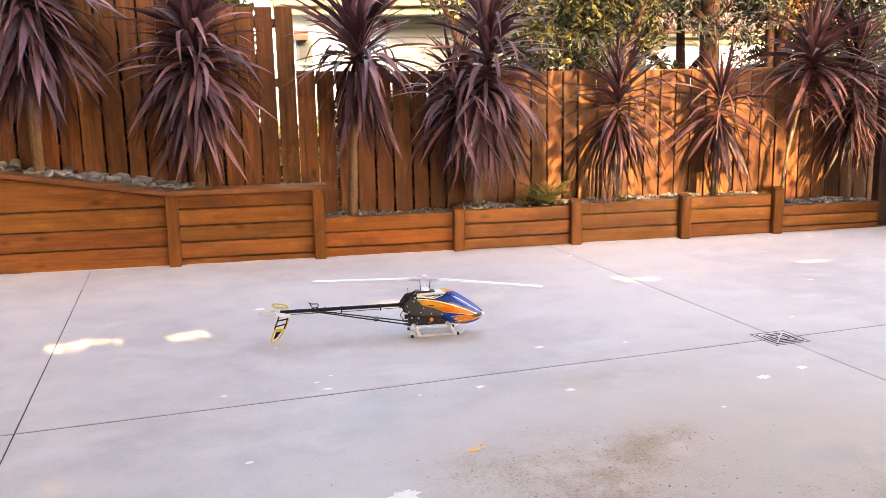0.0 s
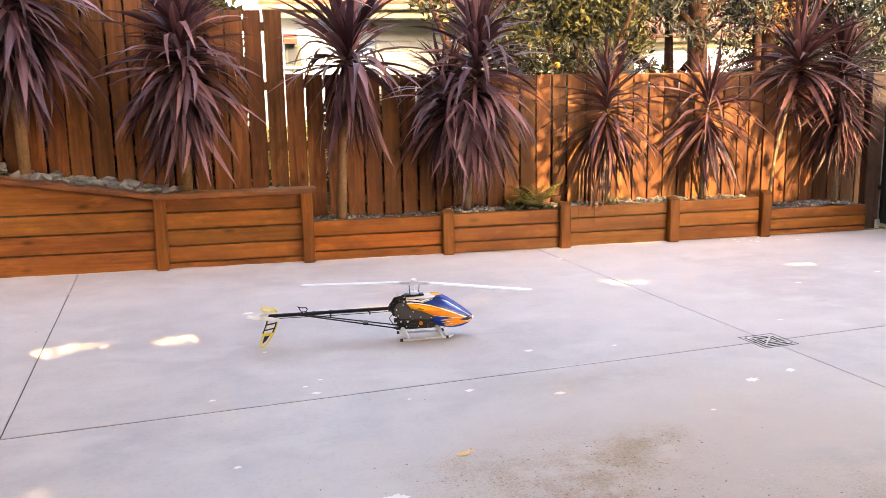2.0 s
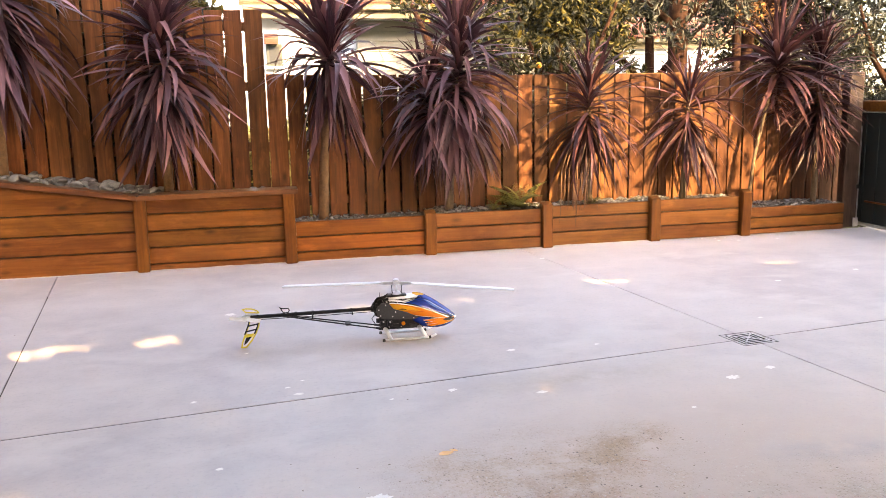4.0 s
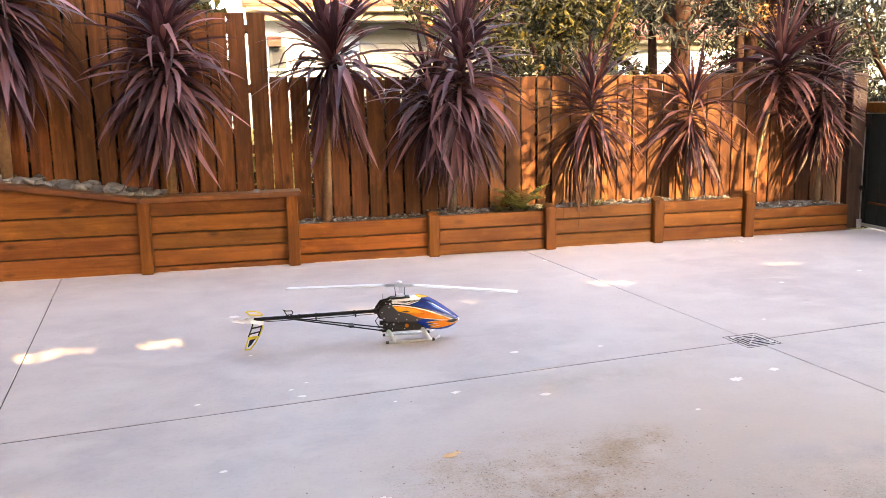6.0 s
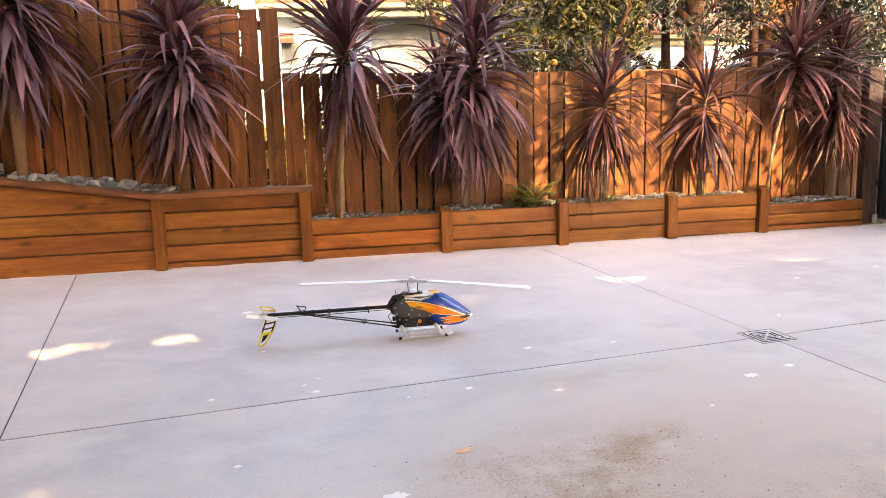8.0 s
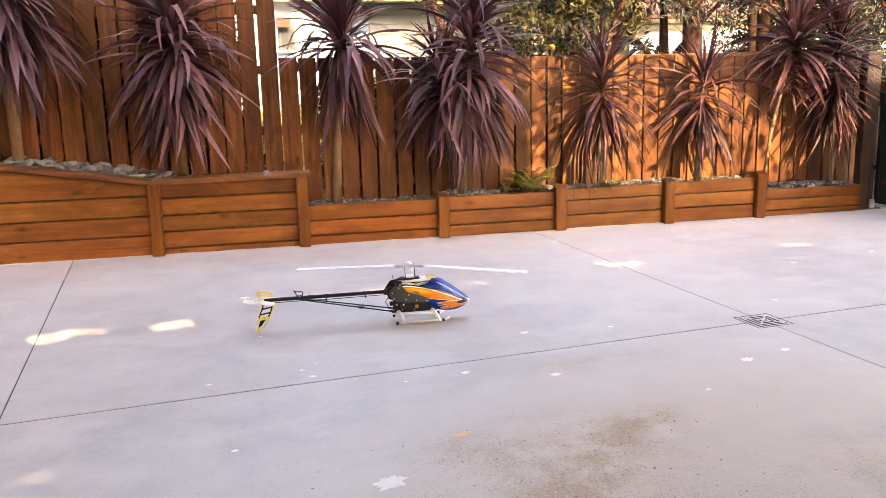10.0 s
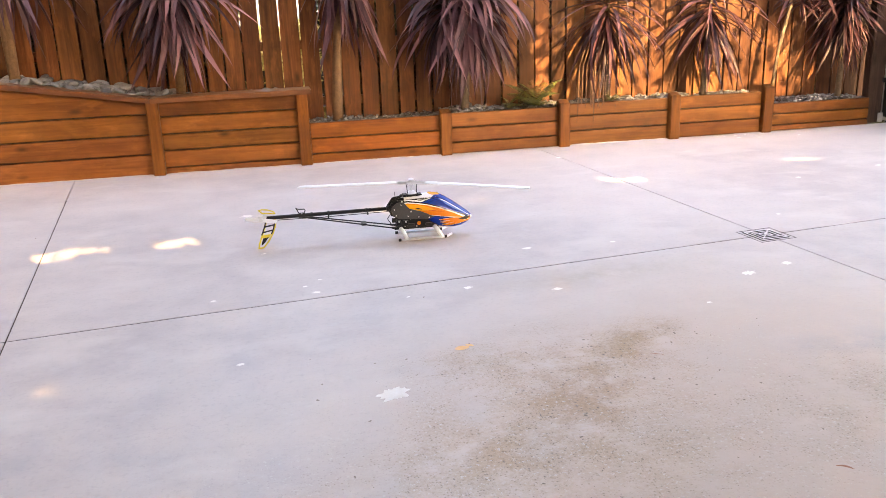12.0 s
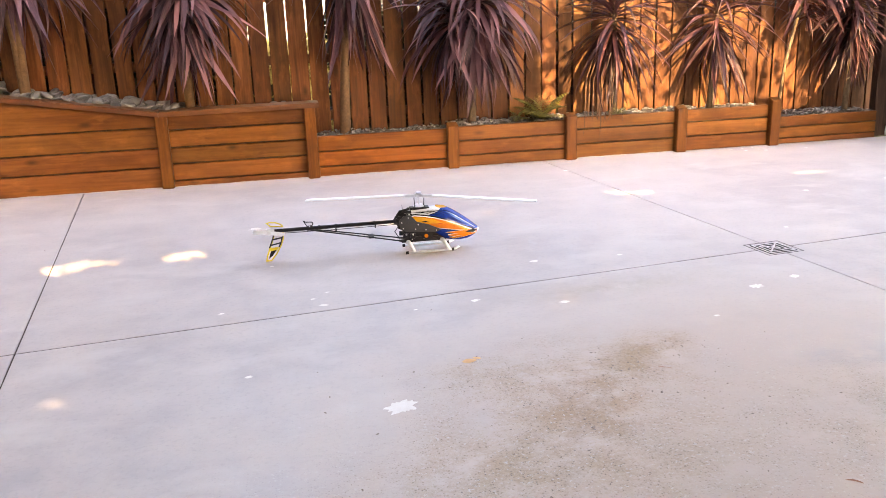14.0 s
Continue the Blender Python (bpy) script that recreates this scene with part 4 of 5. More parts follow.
part("engine", box((0.09, 0.052, 0.055), (0.055, 0, 0.115), 0.008), BLACKMETAL, heli)
part("battery", box((0.12, 0.05, 0.045), (0.18, 0, 0.10), 0.006), CARBON, heli)
for k, (x, z) in enumerate(((-0.10, 0.115), (-0.055, 0.112), (-0.085, 0.215), (-0.075, 0.25))):
    servo = part("servo", box((0.036, 0.02, 0.032), (x, -0.048, z), 0.003), BLACKMETAL, heli, "black servo")
    part("servo_arm", tube([(x, -0.058, z + 0.012), (x, -0.066, z + 0.012)], 0.006, 10), SILVER, servo)
part("spur_gear", tube([(0.035, -0.046, 0.105), (0.035, -0.052, 0.105)], 0.013, 16), C_ORANGE, heli, "small orange anodised wheel")
for x, z in ((-0.14, 0.2), (-0.125, 0.095), (-0.06, 0.085), (0.02, 0.082), (0.10, 0.08), (-0.1, 0.265), (-0.02, 0.135)):
    part("screw", tube([(x, -0.038, z), (x, -0.042, z)], 0.0028, 8), SILVER, heli)
for z, r in ((0.18, 0.006), (0.265, 0.006)):
    part("cable", tube([(-0.15, -0.04, z), (-0.175, -0.045, z - 0.03), (-0.15, -0.05, z - 0.07), (-0.11, -0.045, z - 0.09)], r * 0.5, 6), RUBBER, heli, smooth=True)
# rotor mast and head
part("mast", tube([(0, 0, 0.15), (0, 0, 0.385)], 0.006, 12), SILVER, heli)
part("swashplate", tube([(0, 0, 0.300), (0, 0, 0.306), (0, 0, 0.316)], [0.036, 0.036, 0.022], 20), SILVER, heli)
part("mast_bearing", box((0.13, 0.06, 0.014), (0.0, 0, 0.290), 0.003), BLACKMETAL, heli)
head = part("rotor_head", box((0.05, 0.03, 0.026), (0, 0, 0.374), 0.004), SILVER, heli, "silver rotor head")
part("head_button", tube([(0, 0, 0.386), (0, 0, 0.396), (0, 0, 0.402)], [0.02, 0.02, 0.012], 16), SILVER, head)
for a in (1, -1):
    part("blade_grip", box((0.075, 0.026, 0.02), (a * 0.062, 0, 0.372), 0.005), SILVER, heli, at=pose(0, 0, 0, 0, 0, 160))
    part("link_rod", tube([(a * 0.03, -0.018, 0.31), (a * 0.034, -0.02, 0.365)], 0.0025, 6), BLACKMETAL, heli)
    out = [(0.085, -0.012), (0.12, -0.026), (0.76, -0.026), (0.785, -0.02), (0.785, 0.026), (0.76, 0.03), (0.12, 0.03), (0.085, 0.014)]
    bl = prism([(a * x, a * y) for x, y in out], 0.007, "z", offset=0.0)
    for v in bl.verts:
        v.co.z += 0.373 - 0.035 * (abs(v.co.x) / 0.785) ** 2
    part("main_blade", bl, BLADE, heli, "long white main rotor blade", at=pose(0, 0, 0, 0, 0, 160))
# tail
part("tail_boom", tube([(-0.13, 0, 0.208), (-0.98, 0, 0.206)], 0.0125, 16), CARBON, heli, "black carbon tail boom")
part("boom_clamp", tube([(-0.135, 0, 0.208), (-0.175, 0, 0.208)], 0.019, 16), BLACKMETAL, heli)
for x in (-0.30, -0.55, -0.66):
    part("boom_ring", tube([(x, 0, 0.2075), (x - 0.014, 0, 0.2075)], 0.0155, 14), BLACKMETAL, heli)
part("push_rod", tube([(-0.12, -0.018, 0.192), (-0.55, -0.019, 0.189), (-0.97, -0.016, 0.192)], 0.0025, 6), CARBON, heli)
for x in (-0.30, -0.56):
    part("rod_guide", box((0.008, 0.008, 0.028), (x, -0.015, 0.193)), BLACKMETAL, heli)
for sy in (-1, 1):
    strut = part("boom_support", tube([(-0.115, sy * 0.045, 0.078), (-0.74, sy * 0.014, 0.200)], 0.0045, 8), CARBON, heli)
    part("support_end", tube([(-0.115, sy * 0.045, 0.078), (-0.15, sy * 0.043, 0.085)], 0.007, 8), BLACKMETAL, strut)
part("support_brace", box((0.035, 0.085, 0.012), (-0.33, 0, 0.120), 0.003), BLACKMETAL, heli)
clamp = part("stabiliser", ring_plate([(-0.772, 0.262), (-0.752, 0.252), (-0.712, 0.250), (-0.704, 0.238), (-0.712, 0.220), (-0.748, 0.218), (-0.758, 0.236)], 0.0055, 0.006), CARBON, heli, "black hollow stabiliser on the boom")
part("stabiliser_mount", tube([(-0.712, 0, 0.207), (-0.750, 0, 0.207)], 0.0165, 14), BLACKMETAL, clamp)
for sy in (-1, 1):
    part("clamp_screw", tube([(-0.73, sy * 0.014, 0.222), (-0.73, sy * 0.02, 0.222)], 0.003, 8), SILVER, clamp)
tail_case = part("tail_case", box((0.055, 0.03, 0.034), (-0.985, 0, 0.207), 0.005), SILVER, heli, "silver tail gear case")
part("tail_shaft", tube([(-0.992, -0.015, 0.207), (-0.992, -0.058, 0.207)], 0.005, 10), SILVER, tail_case)
part("pitch_slider", tube([(-0.992, -0.03, 0.207), (-0.992, -0.04, 0.207)], 0.013, 14), SILVER, tail_case)
part("tail_hub", tube([(-0.992, -0.046, 0.207), (-0.992, -0.06, 0.207)], 0.014, 14), SILVER, tail_case)
for a in (0, 180):
    bl = prism([(0.012, -0.008), (0.03, -0.012), (0.095, -0.013), (0.103, 0.010), (0.03, 0.014), (0.012, 0.008)], 0.003)
    part("tail_blade", bl, BLADE, heli, "small white tail rotor blade", at=pose(-0.992, -0.053, 0.207, 0, 9 + a, 0))
# fin: a hollow yellow crescent over the boom, and a yellow and black openwork blade below it
part("upper_fin", ring_plate([(-1.012, 0.262), (-0.985, 0.268), (-0.945, 0.264), (-0.912, 0.250), (-0.897, 0.234), (-0.905, 0.228), (-0.945, 0.232), (-0.985, 0.236)], 0.0075, 0.005), FINYELLOW, heli, "hollow yellow crescent over the tail boom")
part("fin_plate", prism([(-0.985, 0.2365), (-0.945, 0.2325), (-0.905, 0.2285), (-0.905, 0.200), (-0.970, 0.195)], 0.004), SILVER, heli)
blade_rim = [(-0.966, 0.196), (-0.902, 0.196), (-0.897, 0.178), (-0.905, 0.140), (-0.924, 0.096), (-0.955, 0.046), (-0.992, 0.004), (-1.030, 0.003), (-1.022, 0.040), (-1.004, 0.085), (-0.985, 0.130), (-0.972, 0.165)]
fin = part("fin_rim", ring_plate(blade_rim, 0.009, 0.005), FINYELLOW, heli, "yellow rim of the tail fin")
for pts in (
    ((-0.969, 0.192), (-0.961, 0.192), (-0.967, 0.163), (-0.980, 0.128), (-0.996, 0.092), (-1.004, 0.094), (-0.988, 0.131), (-0.975, 0.165)),
    ((-0.912, 0.192), (-0.904, 0.192), (-0.905, 0.170), (-0.918, 0.128), (-0.934, 0.094), (-0.942, 0.097), (-0.926, 0.130), (-0.913, 0.170)),
    ((-0.974, 0.153), (-0.909, 0.163), (-0.910, 0.154), (-0.977, 0.143)),
    ((-0.988, 0.116), (-0.924, 0.128), (-0.927, 0.119), (-0.992, 0.106)),
    ((-0.992, 0.072), (-0.956, 0.078), (-0.984, 0.040), (-1.008, 0.022), (-1.004, 0.040)),
):
    part("fin_bar", prism(pts, 0.0062), CARBON, fin, "black openwork of the tail fin")
part("fin_plate", prism([(-1.000, 0.092), (-0.936, 0.098), (-0.955, 0.070), (-1.004, 0.074)], 0.0045), FINYELLOW, fin)
# more of the works that show behind the canopy
for x, z, w, h in ((-0.135, 0.135, 0.022, 0.03), (-0.02, 0.095, 0.05, 0.018), (0.10, 0.09, 0.04, 0.022), (-0.14, 0.24, 0.018, 0.02)):
    part("mount_block", box((w, 0.012, h), (x, -0.044, z), 0.002), BLACKMETAL, heli)
for x, z in ((-0.125, 0.285), (-0.10, 0.292), (-0.045, 0.300), (0.045, 0.302)):
    part("ball_link", tube([(x, -0.02, z - 0.02), (x * 0.6, -0.02, z + 0.016)], 0.0028, 6), BLACKMETAL, heli)
part("antenna", tube([(-0.115, -0.03, 0.27), (-0.118, -0.035, 0.325)], 0.0016, 6), RUBBER, heli)
# skids
for sy in (-1, 1):
    sk = part("skid", tube([(-0.10, sy * 0.095, 0.010), (0.19, sy * 0.095, 0.010), (0.222, sy * 0.093, 0.014), (0.25, sy * 0.09, 0.028)], 0.0075, 10), WHITEPL, heli, "white skid tube", True)
    part("skid_cap", tube([(-0.112, sy * 0.095, 0.010), (-0.095, sy * 0.095, 0.010)], 0.010, 10), RUBBER, sk)
    part("skid_cap", tube([(0.196, sy * 0.095, 0.010), (0.212, sy * 0.095, 0.011)], 0.010, 10), RUBBER, sk)
for x0, x1 in ((-0.075, -0.048), (0.155, 0.188)):
    for sy in (-1, 1):
        leg = bmesh.new()
        secs = [((x0 - 0.014, sy * 0.028, 0.072), 0.036), ((x0, sy * 0.065, 0.055), 0.034), ((x1 - 0.005, sy * 0.095, 0.012), 0.026)]
        tube([c for c, _ in secs], [w * 0.42 for _, w in secs], 8, leg)
        part("landing_strut", leg, WHITEPL, heli, "white plastic landing strut", True)
# ---- beyond the fence: houses and trees ----
def far_house(at, width, wall_h, label, wall_mat, boards, windows, hoods, eave=0.12):
    house = thing("house", pose(*at), label, "house")
    deep = 8.65
    part("wall", box((width, deep, wall_h), (width / 2, deep / 2, wall_h / 2)), wall_mat, house)
    gable = prism([(0.02, wall_h), (deep - 0.02, wall_h), (deep / 2, wall_h + 1.95)], width - 0.04)
    part("gable", gable, wall_mat, house, at=Matrix.Translation((width / 2, 0, 0)) @ Matrix.Rotation(math.pi / 2, 4, "Z"))
    if boards:
        z = 0.3
        me = finish(box((width, 0.03, 0.172), (0, 0, 0), 0.004, turn=Matrix.Rotation(radians(-8), 3, "X")), "weatherboard", wall_mat)
        while z < wall_h:
            part("weatherboard", me, wall_mat, house, at=pose(width / 2, -0.012, z))
            z += 0.165
    part("fascia", box((width + 0.5, 0.03, 0.2), (width / 2, -eave, wall_h + 0.02)), SOFFIT, house, "olive painted fascia board")
    part("gutter", box((width + 0.5, 0.11, 0.1), (width / 2, -eave - 0.07, wall_h + 0.09), 0.02), SOFFIT, house)
    part("soffit", box((width + 0.4, eave, 0.02), (width / 2, 0.01 - eave / 2, wall_h - 0.03)), PLASTER, house)
    for x, z, w, h in windows:
        win = part("window", box((w + 0.1, 0.06, h + 0.1), (x, -0.035, z), 0.006), GATEMETAL, house)
        part("pane", box((w, 0.02, h), (x, -0.065, z)), GLASSDARK, win, "dark window pane")
        part("sill", box((w + 0.18, 0.1, 0.04), (x, -0.07, z - h / 2 - 0.07), 0.005), PLASTER, win)
    for x, z, w in hoods:
        part("window_hood", box((w, 0.3, 0.1), (x, -0.12, z), 0.01, turn=Matrix.Rotation(radians(18), 3, "X")), HOOD, house, "dark red metal window hood")
    roof = part("roof", box((width + 0.6, 5.0, 0.06), (0, 2.5, 0)), TILE, house, "terracotta tiled roof", at=pose(width / 2, -eave - 0.12, wall_h + 0.14, 24, 0, 0))
    part("back_roof", box((width + 0.6, 5.0, 0.06), (0, 2.5, 0)), TILE, house, at=pose(width / 2, deep + 0.24, wall_h + 0.14, 24, 0, 180))
    tile = bmesh.new()
    tube([(0, 0, 0), (0, 0.36, 0)], 0.075, 8, tile)
    me = finish(tile, "roof_tile", TILE, True)
    for row in range(4):
        for k in range(int((width + 0.6) / 0.3)):
            part("roof_tile", me, TILE, roof, at=pose(-(width + 0.6) / 2 + 0.15 + 0.3 * k, 0.02 + 0.33 * row, 0.035 + 0.004 * (k % 2), 3, 0, 0) @ Matrix.Diagonal((1.9, 1, 0.5, 1)))
    return house


far_house((0.12, 15.2, 0), 1.66, 2.98, "white rendered house with a dark window behind the fence", PLASTER, False, [(0.24, 2.32, 0.17, 0.28)], [(0.2, 2.585, 0.24), (1.58, 2.75, 0.28)], 0.45)
far_house((1.78, 15.1, 0), 4.8, 2.93, "cream weatherboard house wing under a terracotta roof", SIDING, True, [], [], 0.85)
far_house((7.0, 17.5, 0), 6.5, 2.55, "white rendered house with terracotta roof behind trees", PLASTER, True, [], [])


def crown_mesh(name, clumps, per, leaf, spread, material, seed, keep=None, flat=1.0):
    """Many small leaves gathered in clumps, each leaf a bent four-cornered blade."""
    r6 = np.random.default_rng(seed)
    places = []
    for cx, cy, cz, rad in clumps:
        n = int(per * rad * rad)
        d = r6.normal(size=(n, 3))
        d /= np.linalg.norm(d, axis=1)[:, None]
        places.append(np.array((cx, cy, cz)) + d * (rad * r6.uniform(0.35, 1.0, (n, 1)) ** 0.6) * np.array((1, 1, flat)))
    p = np.concatenate(places)
    if keep:
        p = p[keep(p, r6)]
    n = len(p)
    a = r6.normal(size=(n, 3))
    a[:, 2] -= 0.5
    a /= np.linalg.norm(a, axis=1)[:, None]
    b = np.cross(a, r6.normal(size=(n, 3)))
    b /= np.linalg.norm(b, axis=1)[:, None]
    up = np.cross(a, b)
    s = (leaf * r6.uniform(0.6, 1.3, n))[:, None]
    v = np.stack([p - a * s, p + b * s * spread + up * s * 0.15, p + a * s, p - b * s * spread + up * s * 0.15], 1).reshape(-1, 3)
    i = np.arange(n)[:, None] * 4
    f = np.concatenate([i + (0, 1, 2), i + (0, 2, 3)], 1).reshape(-1, 3)
    me = bpy.data.meshes.new(name)
    me.from_pydata(v.tolist(), [], f.tolist())
    me.materials.append(material)
    return me


def tree(name, base, trunk, limbs, clumps, per, leaf, spread, material, seed, label, fruits=(), keep=None, flat=1.0, category="tree"):
    t = thing(name, pose(*base), label, category)
    part("trunk", tube([p for p, _ in trunk], [r for _, r in trunk], 12), TREEBARK, t, smooth=True)
    for pts in limbs:
        part("limb", tube(pts, [0.07 * (1 - 0.75 * k / (len(pts) - 1)) for k in range(len(pts))], 8), TREEBARK, t, smooth=True)
    part("crown", crown_mesh("crown", clumps, per, leaf, spread, material, seed, keep, flat), material, t)
    if fruits:
        fm = bmesh.new()
        bmesh.ops.create_icosphere(fm, subdivisions=2, radius=0.042)
        fm = finish(fm, "orange", ORANGE, True)
        for x, y, z in fruits:
            part("orange", fm, ORANGE, t, at=pose(x, y, z))
    return t


def clump_field(seed, count, lo, hi, rad):
    r8 = random.Random(seed)
    return [(r8.uniform(lo[0], hi[0]), r8.uniform(lo[1], hi[1]), r8.uniform(lo[2], hi[2]), r8.uniform(*rad)) for _ in range(count)]


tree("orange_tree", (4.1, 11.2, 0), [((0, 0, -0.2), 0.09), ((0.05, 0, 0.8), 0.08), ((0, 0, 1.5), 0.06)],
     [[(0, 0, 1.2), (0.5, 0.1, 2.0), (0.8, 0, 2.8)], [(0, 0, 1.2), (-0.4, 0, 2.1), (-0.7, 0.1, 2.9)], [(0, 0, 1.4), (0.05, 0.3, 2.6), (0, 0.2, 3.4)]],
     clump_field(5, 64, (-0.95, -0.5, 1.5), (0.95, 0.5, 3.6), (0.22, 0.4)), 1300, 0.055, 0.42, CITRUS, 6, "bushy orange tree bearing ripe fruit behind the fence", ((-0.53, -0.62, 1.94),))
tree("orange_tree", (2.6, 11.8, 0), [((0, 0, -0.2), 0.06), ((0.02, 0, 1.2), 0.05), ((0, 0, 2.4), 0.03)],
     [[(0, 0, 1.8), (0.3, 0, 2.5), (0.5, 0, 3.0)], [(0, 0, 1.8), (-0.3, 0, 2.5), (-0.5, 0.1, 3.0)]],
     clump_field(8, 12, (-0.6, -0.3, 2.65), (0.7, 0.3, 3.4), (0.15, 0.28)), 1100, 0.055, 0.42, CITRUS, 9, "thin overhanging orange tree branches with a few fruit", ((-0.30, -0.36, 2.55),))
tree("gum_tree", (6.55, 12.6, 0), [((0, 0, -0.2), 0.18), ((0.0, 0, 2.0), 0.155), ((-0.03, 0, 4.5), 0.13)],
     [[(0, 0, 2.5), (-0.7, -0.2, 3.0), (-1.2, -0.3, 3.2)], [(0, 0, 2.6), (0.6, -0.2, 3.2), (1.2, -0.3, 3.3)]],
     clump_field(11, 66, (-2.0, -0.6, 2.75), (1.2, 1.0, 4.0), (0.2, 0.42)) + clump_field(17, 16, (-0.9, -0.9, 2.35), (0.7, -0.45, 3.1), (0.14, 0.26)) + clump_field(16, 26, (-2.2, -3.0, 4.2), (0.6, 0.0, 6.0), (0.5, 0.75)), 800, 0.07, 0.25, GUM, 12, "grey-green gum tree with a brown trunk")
tree("tall_tree", (8.13, 12.5, 0), [((0, 0, -0.2), 0.14), ((0.0, 0, 2.0), 0.125), ((-0.06, 0, 5.5), 0.10)],
     [[(0, 0, 2.7), (0.7, -0.2, 3.5), (1.5, -0.3, 3.9)]],
     clump_field(14, 50, (-1.4, 0.3, 2.72), (2.3, 1.2, 4.4), (0.22, 0.42)) + clump_field(15, 46, (-2.4, -3.0, 4.2), (4.1, 0.0, 6.2), (0.5, 0.8)), 800, 0.07, 0.25, GUM, 15, "tall tree with a thick reddish brown trunk")
tree("tall_tree", (7.82, 12.7, 0), [((0, 0, -0.2), 0.12), ((0.0, 0, 2.0), 0.10), ((0.03, 0, 5.5), 0.08)], [],
     clump_field(23, 7, (-0.5, -0.4, 3.1), (0.6, 0.4, 4.4), (0.2, 0.35)), 700, 0.07, 0.25, GUM, 24, "slim brown tree trunk behind the fence")
tree("tall_tree", (7.45, 12.4, 0), [((0, 0, -0.2), 0.085), ((0.0, 0, 2.0), 0.07), ((0.03, 0, 5.5), 0.055)], [],
     clump_field(17, 9, (-0.15, -0.35, 2.5), (0.55, -0.1, 2.85), (0.08, 0.17)), 1500, 0.05, 0.35, BRONZE, 18, "slim brown tree with a spray of bronze leaves")
tree("bushy_tree", (9.9, 11.6, 0), [((0, 0, -0.2), 0.10), ((0.05, 0, 1.2), 0.08), ((0, 0, 3.0), 0.05)],
     [[(0, 0, 1.2), (0.6, 0, 2.2), (0.9, 0, 2.9)], [(0, 0, 1.2), (-0.6, 0, 2.0), (-0.9, 0, 2.8)]],
     clump_field(20, 105, (-1.9, -0.7, 1.0), (2.2, 0.7, 3.5), (0.2, 0.42)), 900, 0.065, 0.3, GUM, 21, "grey-green bushy tree beyond the gate")

# dark hedges close behind the fence
def hedge(x0, x1, z1, seed, label, leaves=CITRUS, y=9.5, dense=52):
    t = thing("hedge", pose((x0 + x1) / 2, y, 0), label, "hedge")
    half = (x1 - x0) / 2
    part("stem", tube([(0, 0, -0.2), (0.02, 0, 0.6), (0, 0, z1 * 0.7)], [0.05, 0.04, 0.02], 8), TREEBARK, t)
    cl = clump_field(seed, int(dense * half * z1), (-half, -0.2, 0.1), (half, 0.25, z1 - 0.25), (0.25, 0.38))
    part("crown", crown_mesh("crown", cl, 1300, 0.075, 0.5, leaves, seed + 1), leaves, t)


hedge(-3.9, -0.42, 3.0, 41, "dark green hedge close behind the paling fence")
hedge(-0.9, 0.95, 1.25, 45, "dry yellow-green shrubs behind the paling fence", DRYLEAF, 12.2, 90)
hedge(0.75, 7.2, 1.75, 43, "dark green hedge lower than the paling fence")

# ---- unseen tree added behind the way to shade the yard, gaps for the sun ----
# place on the ground, half length and width, turn in degrees, and the share of leaves left
GAPS = [(-1.52, 5.72, 0.15, 0.06, 20, 0.03), (-1.32, 5.81, 0.20, 0.075, 24, 0.02), (-1.50, 5.83, 0.14, 0.01, 32, 0.06), (-0.78, 5.82, 0.12, 0.08, 0, 0.02), (-0.60, 5.72, 0.14, 0.03, -24, 0.05), (-0.46, 5.62, 0.10, 0.01, -28, 0.22),
        (0.72, 6.29, 0.12, 0.07, 0, 0.0), (0.92, 6.25, 0.15, 0.06, -8, 0.0), (1.46, 6.34, 0.14, 0.035, -5, 0.07), (1.62, 6.32, 0.06, 0.03, 0, 0.06), (0.19, 6.56, 0.12, 0.03, 0, 0.12),
        (2.80, 6.63, 0.11, 0.05, 5, 0.0), (2.98, 6.60, 0.10, 0.035, -8, 0.0), (3.47, 6.71, 0.12, 0.03, 0, 0.08), (4.62, 6.86, 0.13, 0.055, 0, 0.0), (4.80, 6.85, 0.08, 0.03, 10, 0.03), (5.18, 6.95, 0.08, 0.02, 0, 0.1),
        (0.39, 3.15, 0.06, 0.02, 10, 0.0), (1.42, 4.19, 0.10, 0.02, 8, 0.10), (0.78, 3.54, 0.05, 0.02, 5, 0.06), (-1.27, 3.775, 0.08, 0.0, 3, 0.12), (-1.05, 3.565, 0.08, 0.0, 5, 0.22)]
SHADE_AT = Vector((12.2, -4.6, 0))


def shades(q, r):
    """Which leaves stay in the crown: none in the gaps, few over the sunny end of the fence."""
    p = q + np.array(SHADE_AT)
    gx, gy = p[:, 0] - SUN.x * p[:, 2] / SUN.z, p[:, 1] - SUN.y * p[:, 2] / SUN.z
    left = np.ones(len(p))
    up = -SUN.y / SUN.z
    fz = (gy - FY) / up
    fx = gx + SUN.x / SUN.z * fz
    low_end = 0.16
    sunny = np.clip((fx - 1.5) / 1.2, 0, 1) * np.clip((fz - low_end) / 0.15, 0, 1) * (1 - np.clip((fx - 6.7 + 1.9 * np.clip(fz - 0.55, 0, 1)) / 0.3, 0, 1)) * (fz < 2.1)
    left = np.minimum(left, 1 - (0.91 + 0.06 * np.clip((fx - 2.4) / 2.0, 0, 1)) * sunny)
    for cx, cy, rx, ry, turn, share in GAPS:
        c, s = math.cos(radians(turn)), math.sin(radians(turn))
        u, v = (gx - cx) * c + (gy - cy) * s, (gy - cy) * c - (gx - cx) * s
        m = 0.066 + 0.02 * np.sin(u * 47 + v * 17) + 0.022 * np.sin(v * 61 - u * 23)
        left = np.where((u / (rx + m)) ** 2 + (v / (ry + m)) ** 2 < 1, share, left)
    return r.random(len(p)) < left


